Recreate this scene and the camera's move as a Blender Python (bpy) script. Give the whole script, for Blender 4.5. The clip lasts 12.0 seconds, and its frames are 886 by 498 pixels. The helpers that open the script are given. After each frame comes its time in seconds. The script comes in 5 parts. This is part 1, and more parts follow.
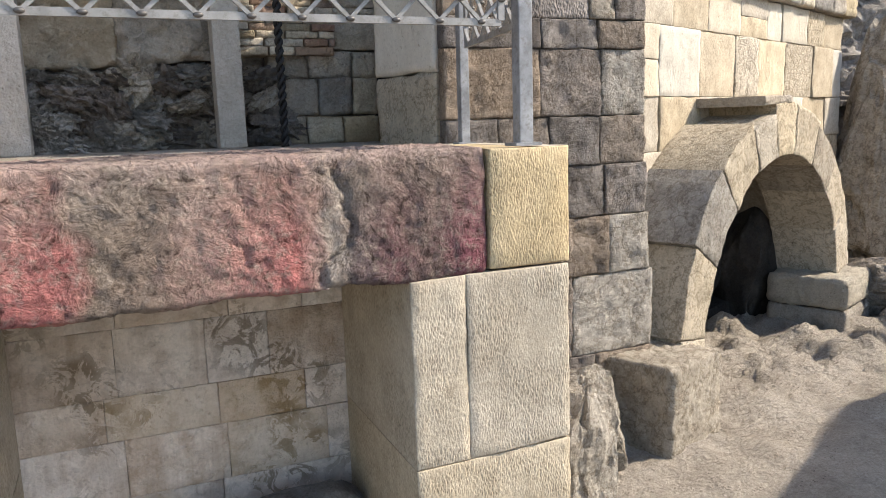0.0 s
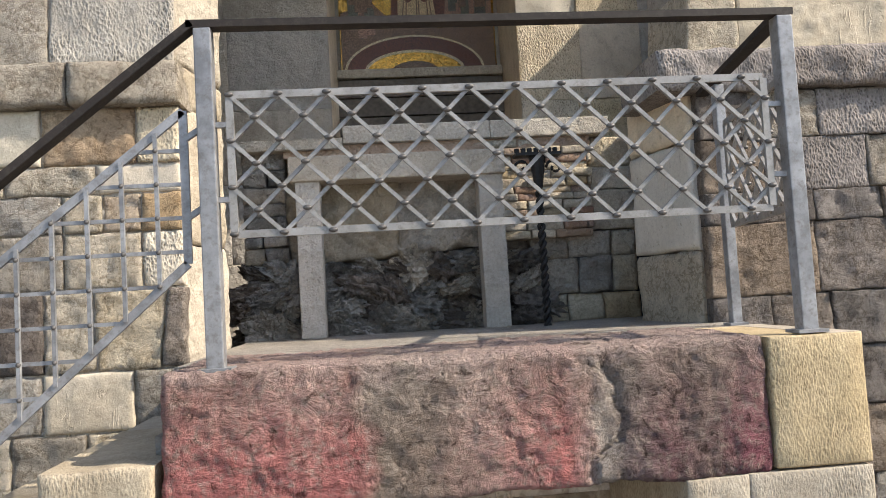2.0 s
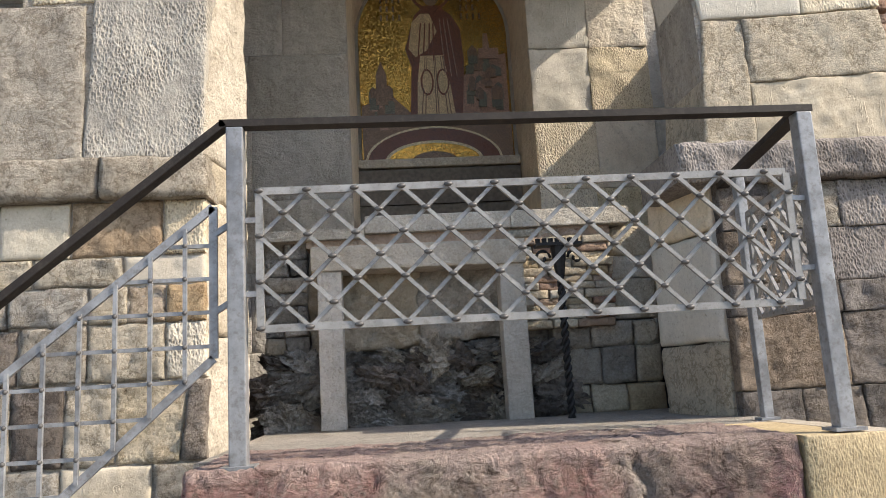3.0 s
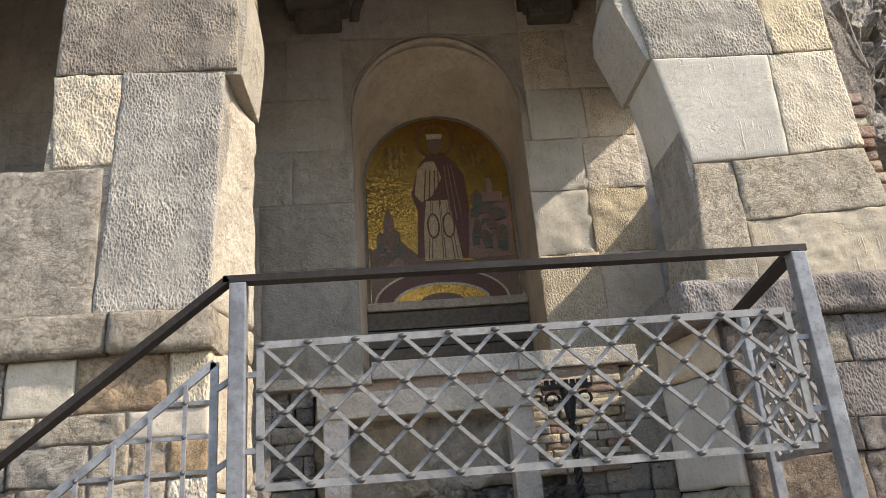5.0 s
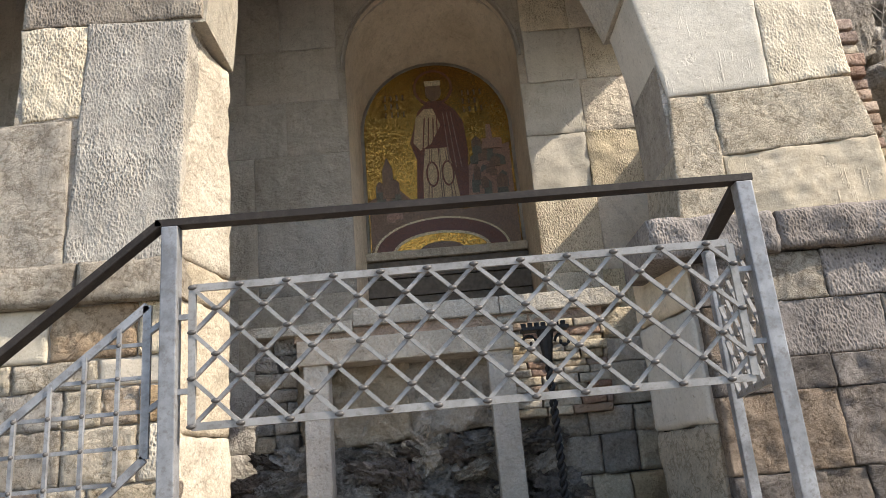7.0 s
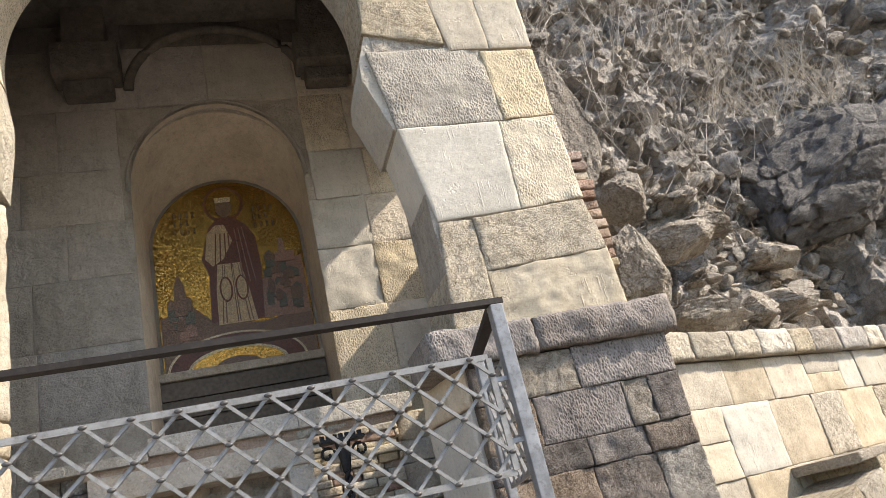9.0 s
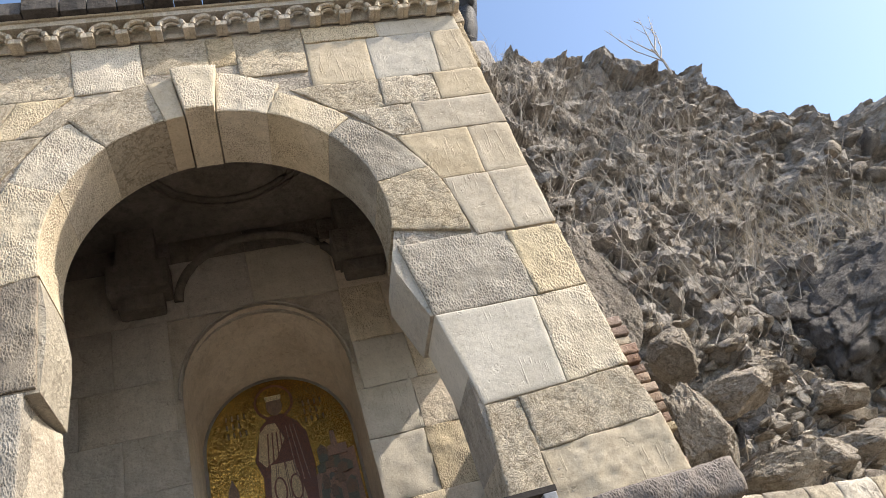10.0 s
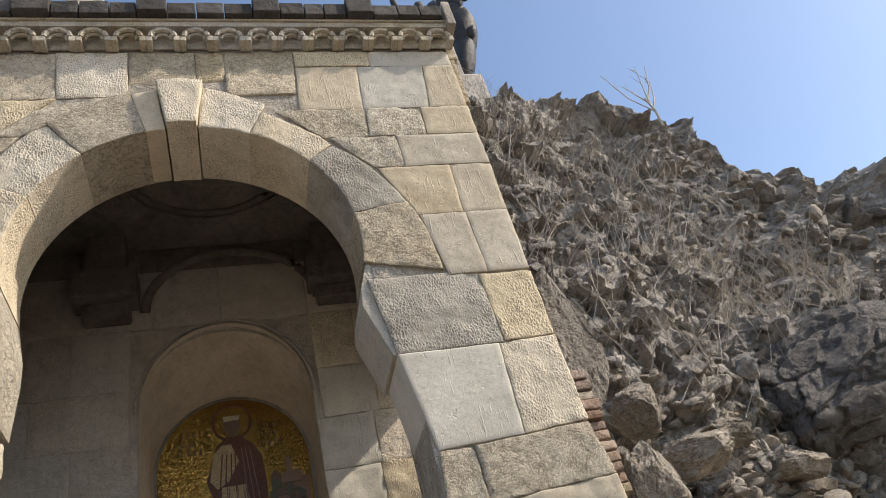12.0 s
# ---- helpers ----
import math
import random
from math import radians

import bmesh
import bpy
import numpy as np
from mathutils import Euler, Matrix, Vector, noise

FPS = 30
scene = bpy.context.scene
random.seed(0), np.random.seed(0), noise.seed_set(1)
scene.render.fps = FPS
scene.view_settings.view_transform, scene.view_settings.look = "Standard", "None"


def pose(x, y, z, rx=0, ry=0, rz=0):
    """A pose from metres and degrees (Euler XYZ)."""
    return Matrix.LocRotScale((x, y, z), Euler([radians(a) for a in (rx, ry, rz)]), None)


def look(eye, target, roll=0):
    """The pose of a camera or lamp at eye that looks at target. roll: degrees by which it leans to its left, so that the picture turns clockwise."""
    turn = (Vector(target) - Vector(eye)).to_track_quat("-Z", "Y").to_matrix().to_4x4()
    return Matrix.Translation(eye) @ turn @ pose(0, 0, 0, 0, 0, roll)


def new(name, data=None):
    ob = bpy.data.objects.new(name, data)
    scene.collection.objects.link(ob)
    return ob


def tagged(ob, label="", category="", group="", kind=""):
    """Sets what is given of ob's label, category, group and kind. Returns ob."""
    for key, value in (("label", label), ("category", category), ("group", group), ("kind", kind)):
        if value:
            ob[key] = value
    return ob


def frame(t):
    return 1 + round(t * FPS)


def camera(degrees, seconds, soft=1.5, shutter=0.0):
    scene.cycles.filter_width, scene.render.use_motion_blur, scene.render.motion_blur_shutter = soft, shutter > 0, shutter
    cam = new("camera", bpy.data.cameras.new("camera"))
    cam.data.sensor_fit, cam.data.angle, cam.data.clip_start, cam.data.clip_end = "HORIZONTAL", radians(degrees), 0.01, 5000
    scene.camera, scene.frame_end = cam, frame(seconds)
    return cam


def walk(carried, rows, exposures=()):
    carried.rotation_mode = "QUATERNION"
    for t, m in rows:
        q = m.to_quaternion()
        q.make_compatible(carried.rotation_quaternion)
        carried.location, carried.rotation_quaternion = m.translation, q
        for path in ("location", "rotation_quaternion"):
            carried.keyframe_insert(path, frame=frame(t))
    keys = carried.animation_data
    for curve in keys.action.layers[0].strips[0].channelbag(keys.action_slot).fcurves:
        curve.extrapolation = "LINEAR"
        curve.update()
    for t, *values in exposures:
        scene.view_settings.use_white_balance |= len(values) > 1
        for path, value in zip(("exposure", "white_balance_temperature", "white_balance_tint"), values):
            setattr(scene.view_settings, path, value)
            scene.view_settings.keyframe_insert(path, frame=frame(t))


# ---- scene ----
cam = camera(60.4, 12.0, soft=0.9)
PATH = [
    (0, (0.532, -0.365, 1.571), (1.31, 1.448, 1.243), -1.8),
    (0.5, (0.501, -0.349, 1.589), (1.078, 1.551, 1.354), -2.8),
    (1, (0.467, -0.355, 1.622), (0.847, 1.604, 1.496), -3.3),
    (1.5, (0.471, -0.373, 1.655), (0.713, 1.612, 1.648), -3.5),
    (2, (0.477, -0.394, 1.67), (0.654, 1.595, 1.788), -3.4),
    (2.5, (0.46, -0.397, 1.694), (0.615, 1.583, 1.926), -3.4),
    (3, (0.448, -0.393, 1.703), (0.595, 1.572, 2.041), -3.3),
    (3.2, (0.447, -0.396, 1.703), (0.588, 1.562, 2.086), -3.3),
    (4.8, (0.453, -0.415, 1.745), (0.592, 1.468, 2.404), -4.9),
    (5, (0.485, -0.416, 1.732), (0.618, 1.458, 2.418), -4.8),
    (5.5, (0.563, -0.361, 1.727), (0.705, 1.494, 2.462), -5.1),
    (6, (0.67, -0.323, 1.738), (0.801, 1.53, 2.48), -5.1),
    (6.5, (0.787, -0.346, 1.698), (0.85, 1.546, 2.345), -4.9),
    (6.7, (0.802, -0.357, 1.678), (0.822, 1.558, 2.258), -4.9),
    (8.3, (0.797, -0.609, 1.664), (1.221, 1.261, 2.235), -10.3),
    (8.5, (0.781, -0.671, 1.666), (1.307, 1.162, 2.27), -11.7),
    (9, (0.819, -0.717, 1.68), (1.388, 1.058, 2.405), -14.1),
    (9.5, (0.858, -0.752, 1.703), (1.393, 0.941, 2.624), -17.0),
    (10, (0.869, -0.808, 1.724), (1.382, 0.764, 2.851), -20.6),
    (10.5, (0.912, -0.828, 1.775), (1.405, 0.623, 3.06), -23.2),
    (11, (0.966, -0.879, 1.791), (1.445, 0.494, 3.163), -23.8),
    (11.5, (0.99, -0.903, 1.789), (1.478, 0.476, 3.152), -21.8),
    (12, (0.964, -0.835, 1.799), (1.525, 0.69, 2.965), -16.8),
]
EXPOSURE = [(0.0, 1.25), (1.5, 1.1), (3.0, 1.05), (5.0, 1.0), (8.5, 1.2), (9.5, 1.2), (10.0, 1.0), (10.5, 0.78), (11.0, 0.62), (12.0, 0.6)]
walk(cam, [(t, look(eye, target, roll)) for t, eye, target, roll in PATH], exposures=EXPOSURE)

from mathutils import geometry

# world, sun
SUN_AZ, SUN_EL = radians(71), radians(38)
sun_dir = Vector((math.cos(SUN_EL) * math.sin(SUN_AZ), -math.cos(SUN_EL) * math.cos(SUN_AZ), math.sin(SUN_EL)))
world = bpy.data.worlds.new("world")
scene.world = world
world.use_nodes = True
wn = world.node_tree.nodes
sky = wn.new("ShaderNodeTexSky")
sky.sky_type = "NISHITA"
sky.sun_disc = False
sky.sun_elevation = SUN_EL
sky.sun_rotation = math.atan2(sun_dir.x, sun_dir.y)
sky.air_density, sky.dust_density, sky.ozone_density = 1.0, 1.3, 1.5
wn["Background"].inputs[1].default_value = 0.15
world.node_tree.links.new(sky.outputs[0], wn["Background"].inputs[0])
sun = new("sun", bpy.data.lights.new("sun", "SUN"))
sun.data.energy, sun.data.angle, sun.data.color = 3.5, radians(0.53), (1.0, 0.90, 0.76)
sun.matrix_world = look(sun_dir * 40, (0, 0, 0))


# materials
def nodes_of(name):
    m = bpy.data.materials.new(name)
    m.use_nodes = True
    nt = m.node_tree
    return m, nt, nt.nodes["Principled BSDF"]


def add(nt, kind, **inputs):
    n = nt.nodes.new("ShaderNode" + kind)
    for k, v in inputs.items():
        n.inputs[k.replace("_", " ")].default_value = v
    return n


def ramp(nt, fac, stops):
    r = nt.nodes.new("ShaderNodeValToRGB")
    while len(r.color_ramp.elements) < len(stops):
        r.color_ramp.elements.new(0.5)
    for e, (p, c) in zip(r.color_ramp.elements, stops):
        e.position = p
        e.color = (*c, 1) if len(c) == 3 else c
    nt.links.new(fac, r.inputs[0])
    return r.outputs[0]


def mix(nt, fac, a, b, mode="MIX"):
    n = nt.nodes.new("ShaderNodeMix")
    n.data_type, n.blend_type = "RGBA", mode
    for sock, v in ((n.inputs[0], fac), (n.inputs[6], a), (n.inputs[7], b)):
        if isinstance(v, (float, int)):
            sock.default_value = v
        elif isinstance(v, tuple):
            sock.default_value = (*v, 1)
        else:
            nt.links.new(v, sock)
    return n.outputs[2]


def math_node(nt, op, a, b=0.0):
    n = nt.nodes.new("ShaderNodeMath")
    n.operation = op
    for sock, v in zip(n.inputs, (a, b)):
        if isinstance(v, (float, int)):
            sock.default_value = v
        else:
            nt.links.new(v, sock)
    return n.outputs[0]


def stone(name, base, dark, light, rough=0.9, tool=0.5, grit=0.6, stain=0.5, odd=None, vary=0.35, grain_mix=0.5, peel=None, island=False, finish=""):
    """Weathered stone: blotches, stains, grain, pits and tool marks; each piece has its own tone."""
    base, dark, light = [(c[0] * 1.03, c[1] * 0.985, c[2] * 0.965) for c in (base, dark, light)]
    m, nt, b = nodes_of(name)
    co = add(nt, "TexCoord")
    info = add(nt, "ObjectInfo")
    shift = nt.nodes.new("ShaderNodeVectorMath")
    shift.operation = "MULTIPLY_ADD"
    comb = add(nt, "CombineXYZ")
    for i in range(3):
        nt.links.new(info.outputs["Random"], comb.inputs[i])
    shift.inputs[1].default_value = (37, 53, 71)
    nt.links.new(comb.outputs[0], shift.inputs[0])
    nt.links.new(co.outputs["Object"], shift.inputs[2])
    v = shift.outputs[0]

    def noise_tex(scale, detail, vec=v, rough_=0.6, dist=0.0):
        n = add(nt, "TexNoise", Scale=scale, Detail=detail, Roughness=rough_, Distortion=dist)
        nt.links.new(vec, n.inputs["Vector"])
        return n.outputs[0]

    big = noise_tex(2.6, 5, dist=0.6)
    mid = noise_tex(11, 6)
    fine = noise_tex(70, 7, rough_=0.75)
    col = mix(nt, ramp(nt, big, [(0.36, (0, 0, 0)), (0.62, (1, 1, 1))]), base, light)
    wash = noise_tex(1.3, 7, dist=1.2, rough_=0.7)
    col = mix(nt, ramp(nt, wash, [(0.50, (0, 0, 0)), (0.66, (0.45, 0.45, 0.45))]), col, dark)
    st = ramp(nt, mid, [(0.48, (0, 0, 0)), (0.78, (1, 1, 1))])
    col = mix(nt, math_node(nt, "MULTIPLY", st, stain), col, dark)
    grain = ramp(nt, fine, [(0.30, (0.42, 0.41, 0.40)), (0.5, (1.0, 1.0, 1.0)), (0.70, (1.5, 1.49, 1.47))])
    col = mix(nt, grain_mix, col, grain, "MULTIPLY")
    crev = ramp(nt, noise_tex(24, 9, rough_=0.72, dist=0.8), [(0.30, (0.45, 0.43, 0.41)), (0.46, (1, 1, 1))])
    col = mix(nt, 0.35 + 0.35 * min(1.0, grit), col, crev, "MULTIPLY")
    # rain streaks down the face, and crisp small pits
    mps = add(nt, "Mapping")
    mps.inputs["Scale"].default_value = (9, 9, 0.8)
    nt.links.new(v, mps.inputs["Vector"])
    streak = ramp(nt, noise_tex(1.0, 5, mps.outputs[0], 0.65), [(0.52, (0, 0, 0)), (0.70, (0.5, 0.5, 0.5))])
    col = mix(nt, math_node(nt, "MULTIPLY", streak, min(1.0, stain + 0.2)), col, dark)
    vc = add(nt, "TexVoronoi", Scale=44.0)
    nt.links.new(v, vc.inputs["Vector"])
    chip = ramp(nt, vc.outputs["Distance"], [(0.12, (0.38, 0.36, 0.34)), (0.24, (1, 1, 1))])
    some = ramp(nt, noise_tex(5.5, 5), [(0.50, (0, 0, 0)), (0.60, (1, 1, 1))])
    col = mix(nt, math_node(nt, "MULTIPLY", some, min(0.9, 0.9 * grit)), col, mix(nt, 1.0, col, chip, "MULTIPLY"))
    if peel:
        area = ramp(nt, noise_tex(2.2, 3, co.outputs["Object"]), [(0.46, (0, 0, 0)), (0.58, (1, 1, 1))])
        flake = ramp(nt, noise_tex(13, 10, co.outputs["Object"], 0.7, 0.8), [(0.49, (0, 0, 0)), (0.53, (0.85, 0.85, 0.85))])
        col = mix(nt, math_node(nt, "MULTIPLY", area, flake), col, peel)
    # tone of the piece
    rnd = add(nt, "NewGeometry").outputs["Random Per Island"] if island else info.outputs["Random"]
    tone = math_node(nt, "ADD", 1.0 - vary * 0.55, math_node(nt, "MULTIPLY", rnd, vary))
    hs = add(nt, "HueSaturation")
    nt.links.new(col, hs.inputs["Color"])
    nt.links.new(tone, hs.inputs["Value"])
    sat = math_node(nt, "FRACT", math_node(nt, "MULTIPLY", rnd, 7.31))
    nt.links.new(math_node(nt, "ADD", 0.72, math_node(nt, "MULTIPLY", sat, 0.42)), hs.inputs["Saturation"])
    col = hs.outputs[0]
    if odd:
        pick = math_node(nt, "FRACT", math_node(nt, "MULTIPLY", rnd, 13.7))
        pick = math_node(nt, "GREATER_THAN", pick, 0.84)
        col = mix(nt, math_node(nt, "MULTIPLY", pick, 0.32), col, odd)
    nt.links.new(col, b.inputs["Base Color"])
    b.inputs["Roughness"].default_value = rough
    b.inputs["Specular IOR Level"].default_value = 0.2
    # relief: some pieces pecked, some smooth, some coarse
    own = math_node(nt, "FRACT", math_node(nt, "MULTIPLY", rnd, 3.7))
    mp = add(nt, "Mapping")
    mp.inputs["Rotation"].default_value = (0.3, 0.9, 0.4)
    mp.inputs["Scale"].default_value = (30, 30, 62)
    nt.links.new(v, mp.inputs["Vector"])
    warp_n = noise_tex(6, 3)
    tool_n = noise_tex(1.0, 4, mp.outputs[0], dist=1.5)
    vor = add(nt, "TexVoronoi", Scale=30.0)
    nt.links.new(v, vor.inputs["Vector"])
    pits = ramp(nt, vor.outputs["Distance"], [(0.05, (0, 0, 0)), (0.22, (1, 1, 1))])
    mask = ramp(nt, noise_tex(4.5, 4), [(0.45, (0, 0, 0)), (0.60, (1, 1, 1))])
    h = math_node(nt, "MULTIPLY", tool_n, math_node(nt, "MULTIPLY", own, 0.8 * tool))
    h = math_node(nt, "ADD", h, math_node(nt, "MULTIPLY", math_node(nt, "MULTIPLY", pits, mask), 0.5 * grit))
    coarse = math_node(nt, "MULTIPLY", noise_tex(17, 12, rough_=0.72, dist=0.5), grit * 2.2)
    h = math_node(nt, "ADD", h, math_node(nt, "MULTIPLY", coarse, math_node(nt, "ADD", 0.22, math_node(nt, "MULTIPLY", own, 1.3))))
    h = math_node(nt, "ADD", h, math_node(nt, "MULTIPLY", mid, 0.9))
    if finish:
        h, hollow_tone = dressed(nt, v, finish, noise_tex)
        nt.links.new(mix(nt, 1.0, col, hollow_tone, "MULTIPLY"), b.inputs["Base Color"])
    bp = add(nt, "Bump", Strength=1.0, Distance=1.0 if finish else 0.036)
    nt.links.new(h, bp.inputs["Height"])
    nt.links.new(bp.outputs[0], b.inputs["Normal"])
    return m


def dressed(nt, v, finish, noise_tex):
    """Height in metres and tone, darker in hollows and paler on ridges, of a mason's finish: pecked with a point,
    dragged smooth, or split and left rough.
    """
    swell = math_node(nt, "MULTIPLY", noise_tex(5.0, 4), 0.010)
    grain = math_node(nt, "MULTIPLY", noise_tex(120.0, 5, rough_=0.7), 0.0022)
    h = math_node(nt, "ADD", swell, grain)
    mp = add(nt, "Mapping")
    mp.inputs["Rotation"].default_value = (0.0, 0.75, 0.0)
    nt.links.new(v, mp.inputs["Vector"])
    if finish in ("pecked", "fine"):
        fine_work = finish == "fine"
        mp.inputs["Scale"].default_value = (150, 150, 62) if fine_work else (88, 88, 52)
        vor = nt.nodes.new("ShaderNodeTexVoronoi")
        vor.feature = "SMOOTH_F1"
        vor.inputs["Scale"].default_value, vor.inputs["Smoothness"].default_value = 1.0, 0.35
        warp = nt.nodes.new("ShaderNodeVectorMath")
        warp.operation = "ADD"
        bend = nt.nodes.new("ShaderNodeTexNoise")
        bend.inputs["Scale"].default_value = 0.35
        nt.links.new(mp.outputs[0], bend.inputs["Vector"])
        big_bend = nt.nodes.new("ShaderNodeVectorMath")
        big_bend.operation = "SCALE"
        big_bend.inputs["Scale"].default_value = 1.5
        nt.links.new(bend.outputs["Color"], big_bend.inputs[0])
        nt.links.new(mp.outputs[0], warp.inputs[0])
        nt.links.new(big_bend.outputs[0], warp.inputs[1])
        nt.links.new(warp.outputs[0], vor.inputs["Vector"])
        worn = ramp(nt, noise_tex(4.0, 5), [(0.36, (0.15, 0.15, 0.15)), (0.56, (1, 1, 1))])
        marks = math_node(nt, "MULTIPLY", vor.outputs["Distance"], math_node(nt, "MULTIPLY", worn, 0.0026 if fine_work else 0.008))
        hollow_tone = ramp(nt, math_node(nt, "SUBTRACT", 1.0, math_node(nt, "MULTIPLY", worn, math_node(nt, "SUBTRACT", 0.55, vor.outputs["Distance"]))), [(0.60, (0.72, 0.69, 0.64) if fine_work else (0.50, 0.47, 0.43)), (0.86, (1, 1, 1)), (1.0, (1.14, 1.13, 1.11))])
        return math_node(nt, "ADD", h, marks), hollow_tone
    if finish == "smooth":
        mp.inputs["Scale"].default_value = (55, 55, 5)
        lines = ramp(nt, noise_tex(1.0, 3, mp.outputs[0]), [(0.56, (0, 0, 0)), (0.70, (1, 1, 1))])
        some = ramp(nt, noise_tex(3.0, 3), [(0.52, (0, 0, 0)), (0.60, (1, 1, 1))])
        h = math_node(nt, "ADD", h, math_node(nt, "MULTIPLY", math_node(nt, "MULTIPLY", lines, some), 0.004))
        chips = ramp(nt, noise_tex(14.0, 6, rough_=0.65), [(0.30, (0, 0, 0)), (0.38, (1, 1, 1))])
        speck = ramp(nt, noise_tex(46.0, 8, rough_=0.7), [(0.30, (0.62, 0.59, 0.54)), (0.40, (1, 1, 1)), (0.70, (1.06, 1.06, 1.05))])
        return math_node(nt, "ADD", h, math_node(nt, "MULTIPLY", chips, 0.003)), speck
    ridge = noise_tex(8.0, 10, rough_=0.66, dist=0.25)
    sharp = math_node(nt, "ABSOLUTE", math_node(nt, "SUBTRACT", ridge, 0.5))
    flakes = math_node(nt, "ADD", math_node(nt, "MULTIPLY", sharp, 0.040), math_node(nt, "MULTIPLY", noise_tex(34.0, 10, rough_=0.78), 0.034))
    pits = ramp(nt, noise_tex(34.0, 10, rough_=0.78), [(0.32, (0.40, 0.37, 0.33)), (0.43, (1, 1, 1)), (0.66, (1.18, 1.17, 1.15))])
    seams = ramp(nt, sharp, [(0.0, (0.62, 0.59, 0.55)), (0.035, (1, 1, 1))])
    return math_node(nt, "ADD", h, flakes), mix(nt, 1.0, pits, seams, "MULTIPLY")


PALE = stone("pale_sandstone", (0.48, 0.43, 0.325), (0.28, 0.235, 0.17), (0.57, 0.515, 0.395), odd=(0.50, 0.49, 0.46), grit=0.8, vary=0.3)
WARM = stone("warm_sandstone", (0.47, 0.405, 0.285), (0.26, 0.21, 0.145), (0.54, 0.475, 0.34), odd=(0.42, 0.29, 0.16))
GREY = stone("grey_sandstone", (0.36, 0.335, 0.29), (0.17, 0.15, 0.125), (0.45, 0.41, 0.34), odd=(0.40, 0.31, 0.18))
DARK = stone("dark_weathered_stone", (0.19, 0.17, 0.15), (0.075, 0.065, 0.058), (0.30, 0.27, 0.23), stain=0.8, tool=0.3, grit=1.0)
CUT = stone("tooled_new_sandstone", (0.345, 0.305, 0.23), (0.21, 0.175, 0.12), (0.42, 0.375, 0.29), stain=0.35, grit=0.35, vary=0.15, grain_mix=0.35, finish="fine")
STAINED = stone("stained_pecked_sandstone", (0.25, 0.22, 0.18), (0.08, 0.07, 0.063), (0.34, 0.305, 0.24), grit=0.35, stain=0.7, grain_mix=0.35, finish="pecked")
YELLOW = stone("yellow_tooled_sandstone", (0.38, 0.315, 0.20), (0.28, 0.225, 0.14), (0.45, 0.38, 0.255), stain=0.4, grit=0.4, vary=0.1, grain_mix=0.35, finish="fine")
CREAM = stone("cream_stone", (0.46, 0.41, 0.315), (0.29, 0.245, 0.18), (0.53, 0.48, 0.38), tool=0.2, grit=0.3, vary=0.1)
PALE_PECKED = stone("pale_pecked_sandstone", (0.47, 0.415, 0.30), (0.28, 0.24, 0.17), (0.55, 0.49, 0.37), grit=0.6, vary=0.18, stain=0.4, grain_mix=0.35, finish="pecked")
GREY_PECKED = stone("grey_pecked_sandstone", (0.28, 0.26, 0.215), (0.155, 0.14, 0.115), (0.37, 0.345, 0.285), grit=0.5, vary=0.15, stain=0.4, grain_mix=0.35, finish="pecked")
WARM_SMOOTH = stone("warm_smooth_sandstone", (0.46, 0.395, 0.28), (0.31, 0.255, 0.17), (0.52, 0.455, 0.335), grit=0.3, vary=0.2, stain=0.35, grain_mix=0.25, finish="smooth")
PALE_SMOOTH = stone("pale_smooth_sandstone", (0.45, 0.42, 0.34), (0.33, 0.295, 0.225), (0.51, 0.475, 0.39), grit=0.15, vary=0.12, stain=0.25, grain_mix=0.2, finish="smooth")
PALE_SPLIT = stone("pale_split_sandstone", (0.52, 0.455, 0.33), (0.37, 0.315, 0.22), (0.60, 0.535, 0.405), grit=0.6, vary=0.2, stain=0.3, grain_mix=0.4, finish="split")
GREY_SPLIT = stone("grey_split_sandstone", (0.37, 0.34, 0.285), (0.19, 0.17, 0.14), (0.49, 0.455, 0.385), grit=0.6, vary=0.25, stain=0.5, grain_mix=0.4, finish="split")
OCHRE_SPLIT = stone("ochre_split_sandstone", (0.42, 0.305, 0.19), (0.25, 0.18, 0.12), (0.50, 0.40, 0.27), grit=0.5, vary=0.25, stain=0.45, grain_mix=0.4, finish="split")
BROWN_SPLIT = stone("brown_split_stone", (0.225, 0.188, 0.15), (0.09, 0.075, 0.063), (0.34, 0.29, 0.235), grit=0.8, vary=0.25, stain=0.6, grain_mix=0.45, finish="split")
DARK_SPLIT = stone("dark_split_stone", (0.165, 0.146, 0.13), (0.06, 0.053, 0.048), (0.28, 0.25, 0.222), grit=0.9, vary=0.3, stain=0.6, grain_mix=0.5, finish="split")
DARK_PECKED = stone("dark_pecked_stone", (0.15, 0.132, 0.118), (0.065, 0.057, 0.052), (0.24, 0.215, 0.19), grit=0.6, vary=0.2, stain=0.5, grain_mix=0.4, finish="pecked")
MORTAR = stone("mortar", (0.42, 0.38, 0.30), (0.15, 0.13, 0.10), (0.36, 0.32, 0.26), tool=0.0, grit=1.0)
PLASTER = stone("grey_inner_stone", (0.44, 0.41, 0.35), (0.25, 0.225, 0.18), (0.51, 0.48, 0.415), tool=0.15, grit=0.3, stain=0.4, vary=0.25, grain_mix=0.25)
# Deep shade of the upper porch, put into the stone's base colour.
SHADED = stone("shade_dark_stone", (0.19, 0.168, 0.138), (0.085, 0.075, 0.06), (0.25, 0.225, 0.19), tool=0.15, grit=0.3, stain=0.6, vary=0.3, grain_mix=0.25)
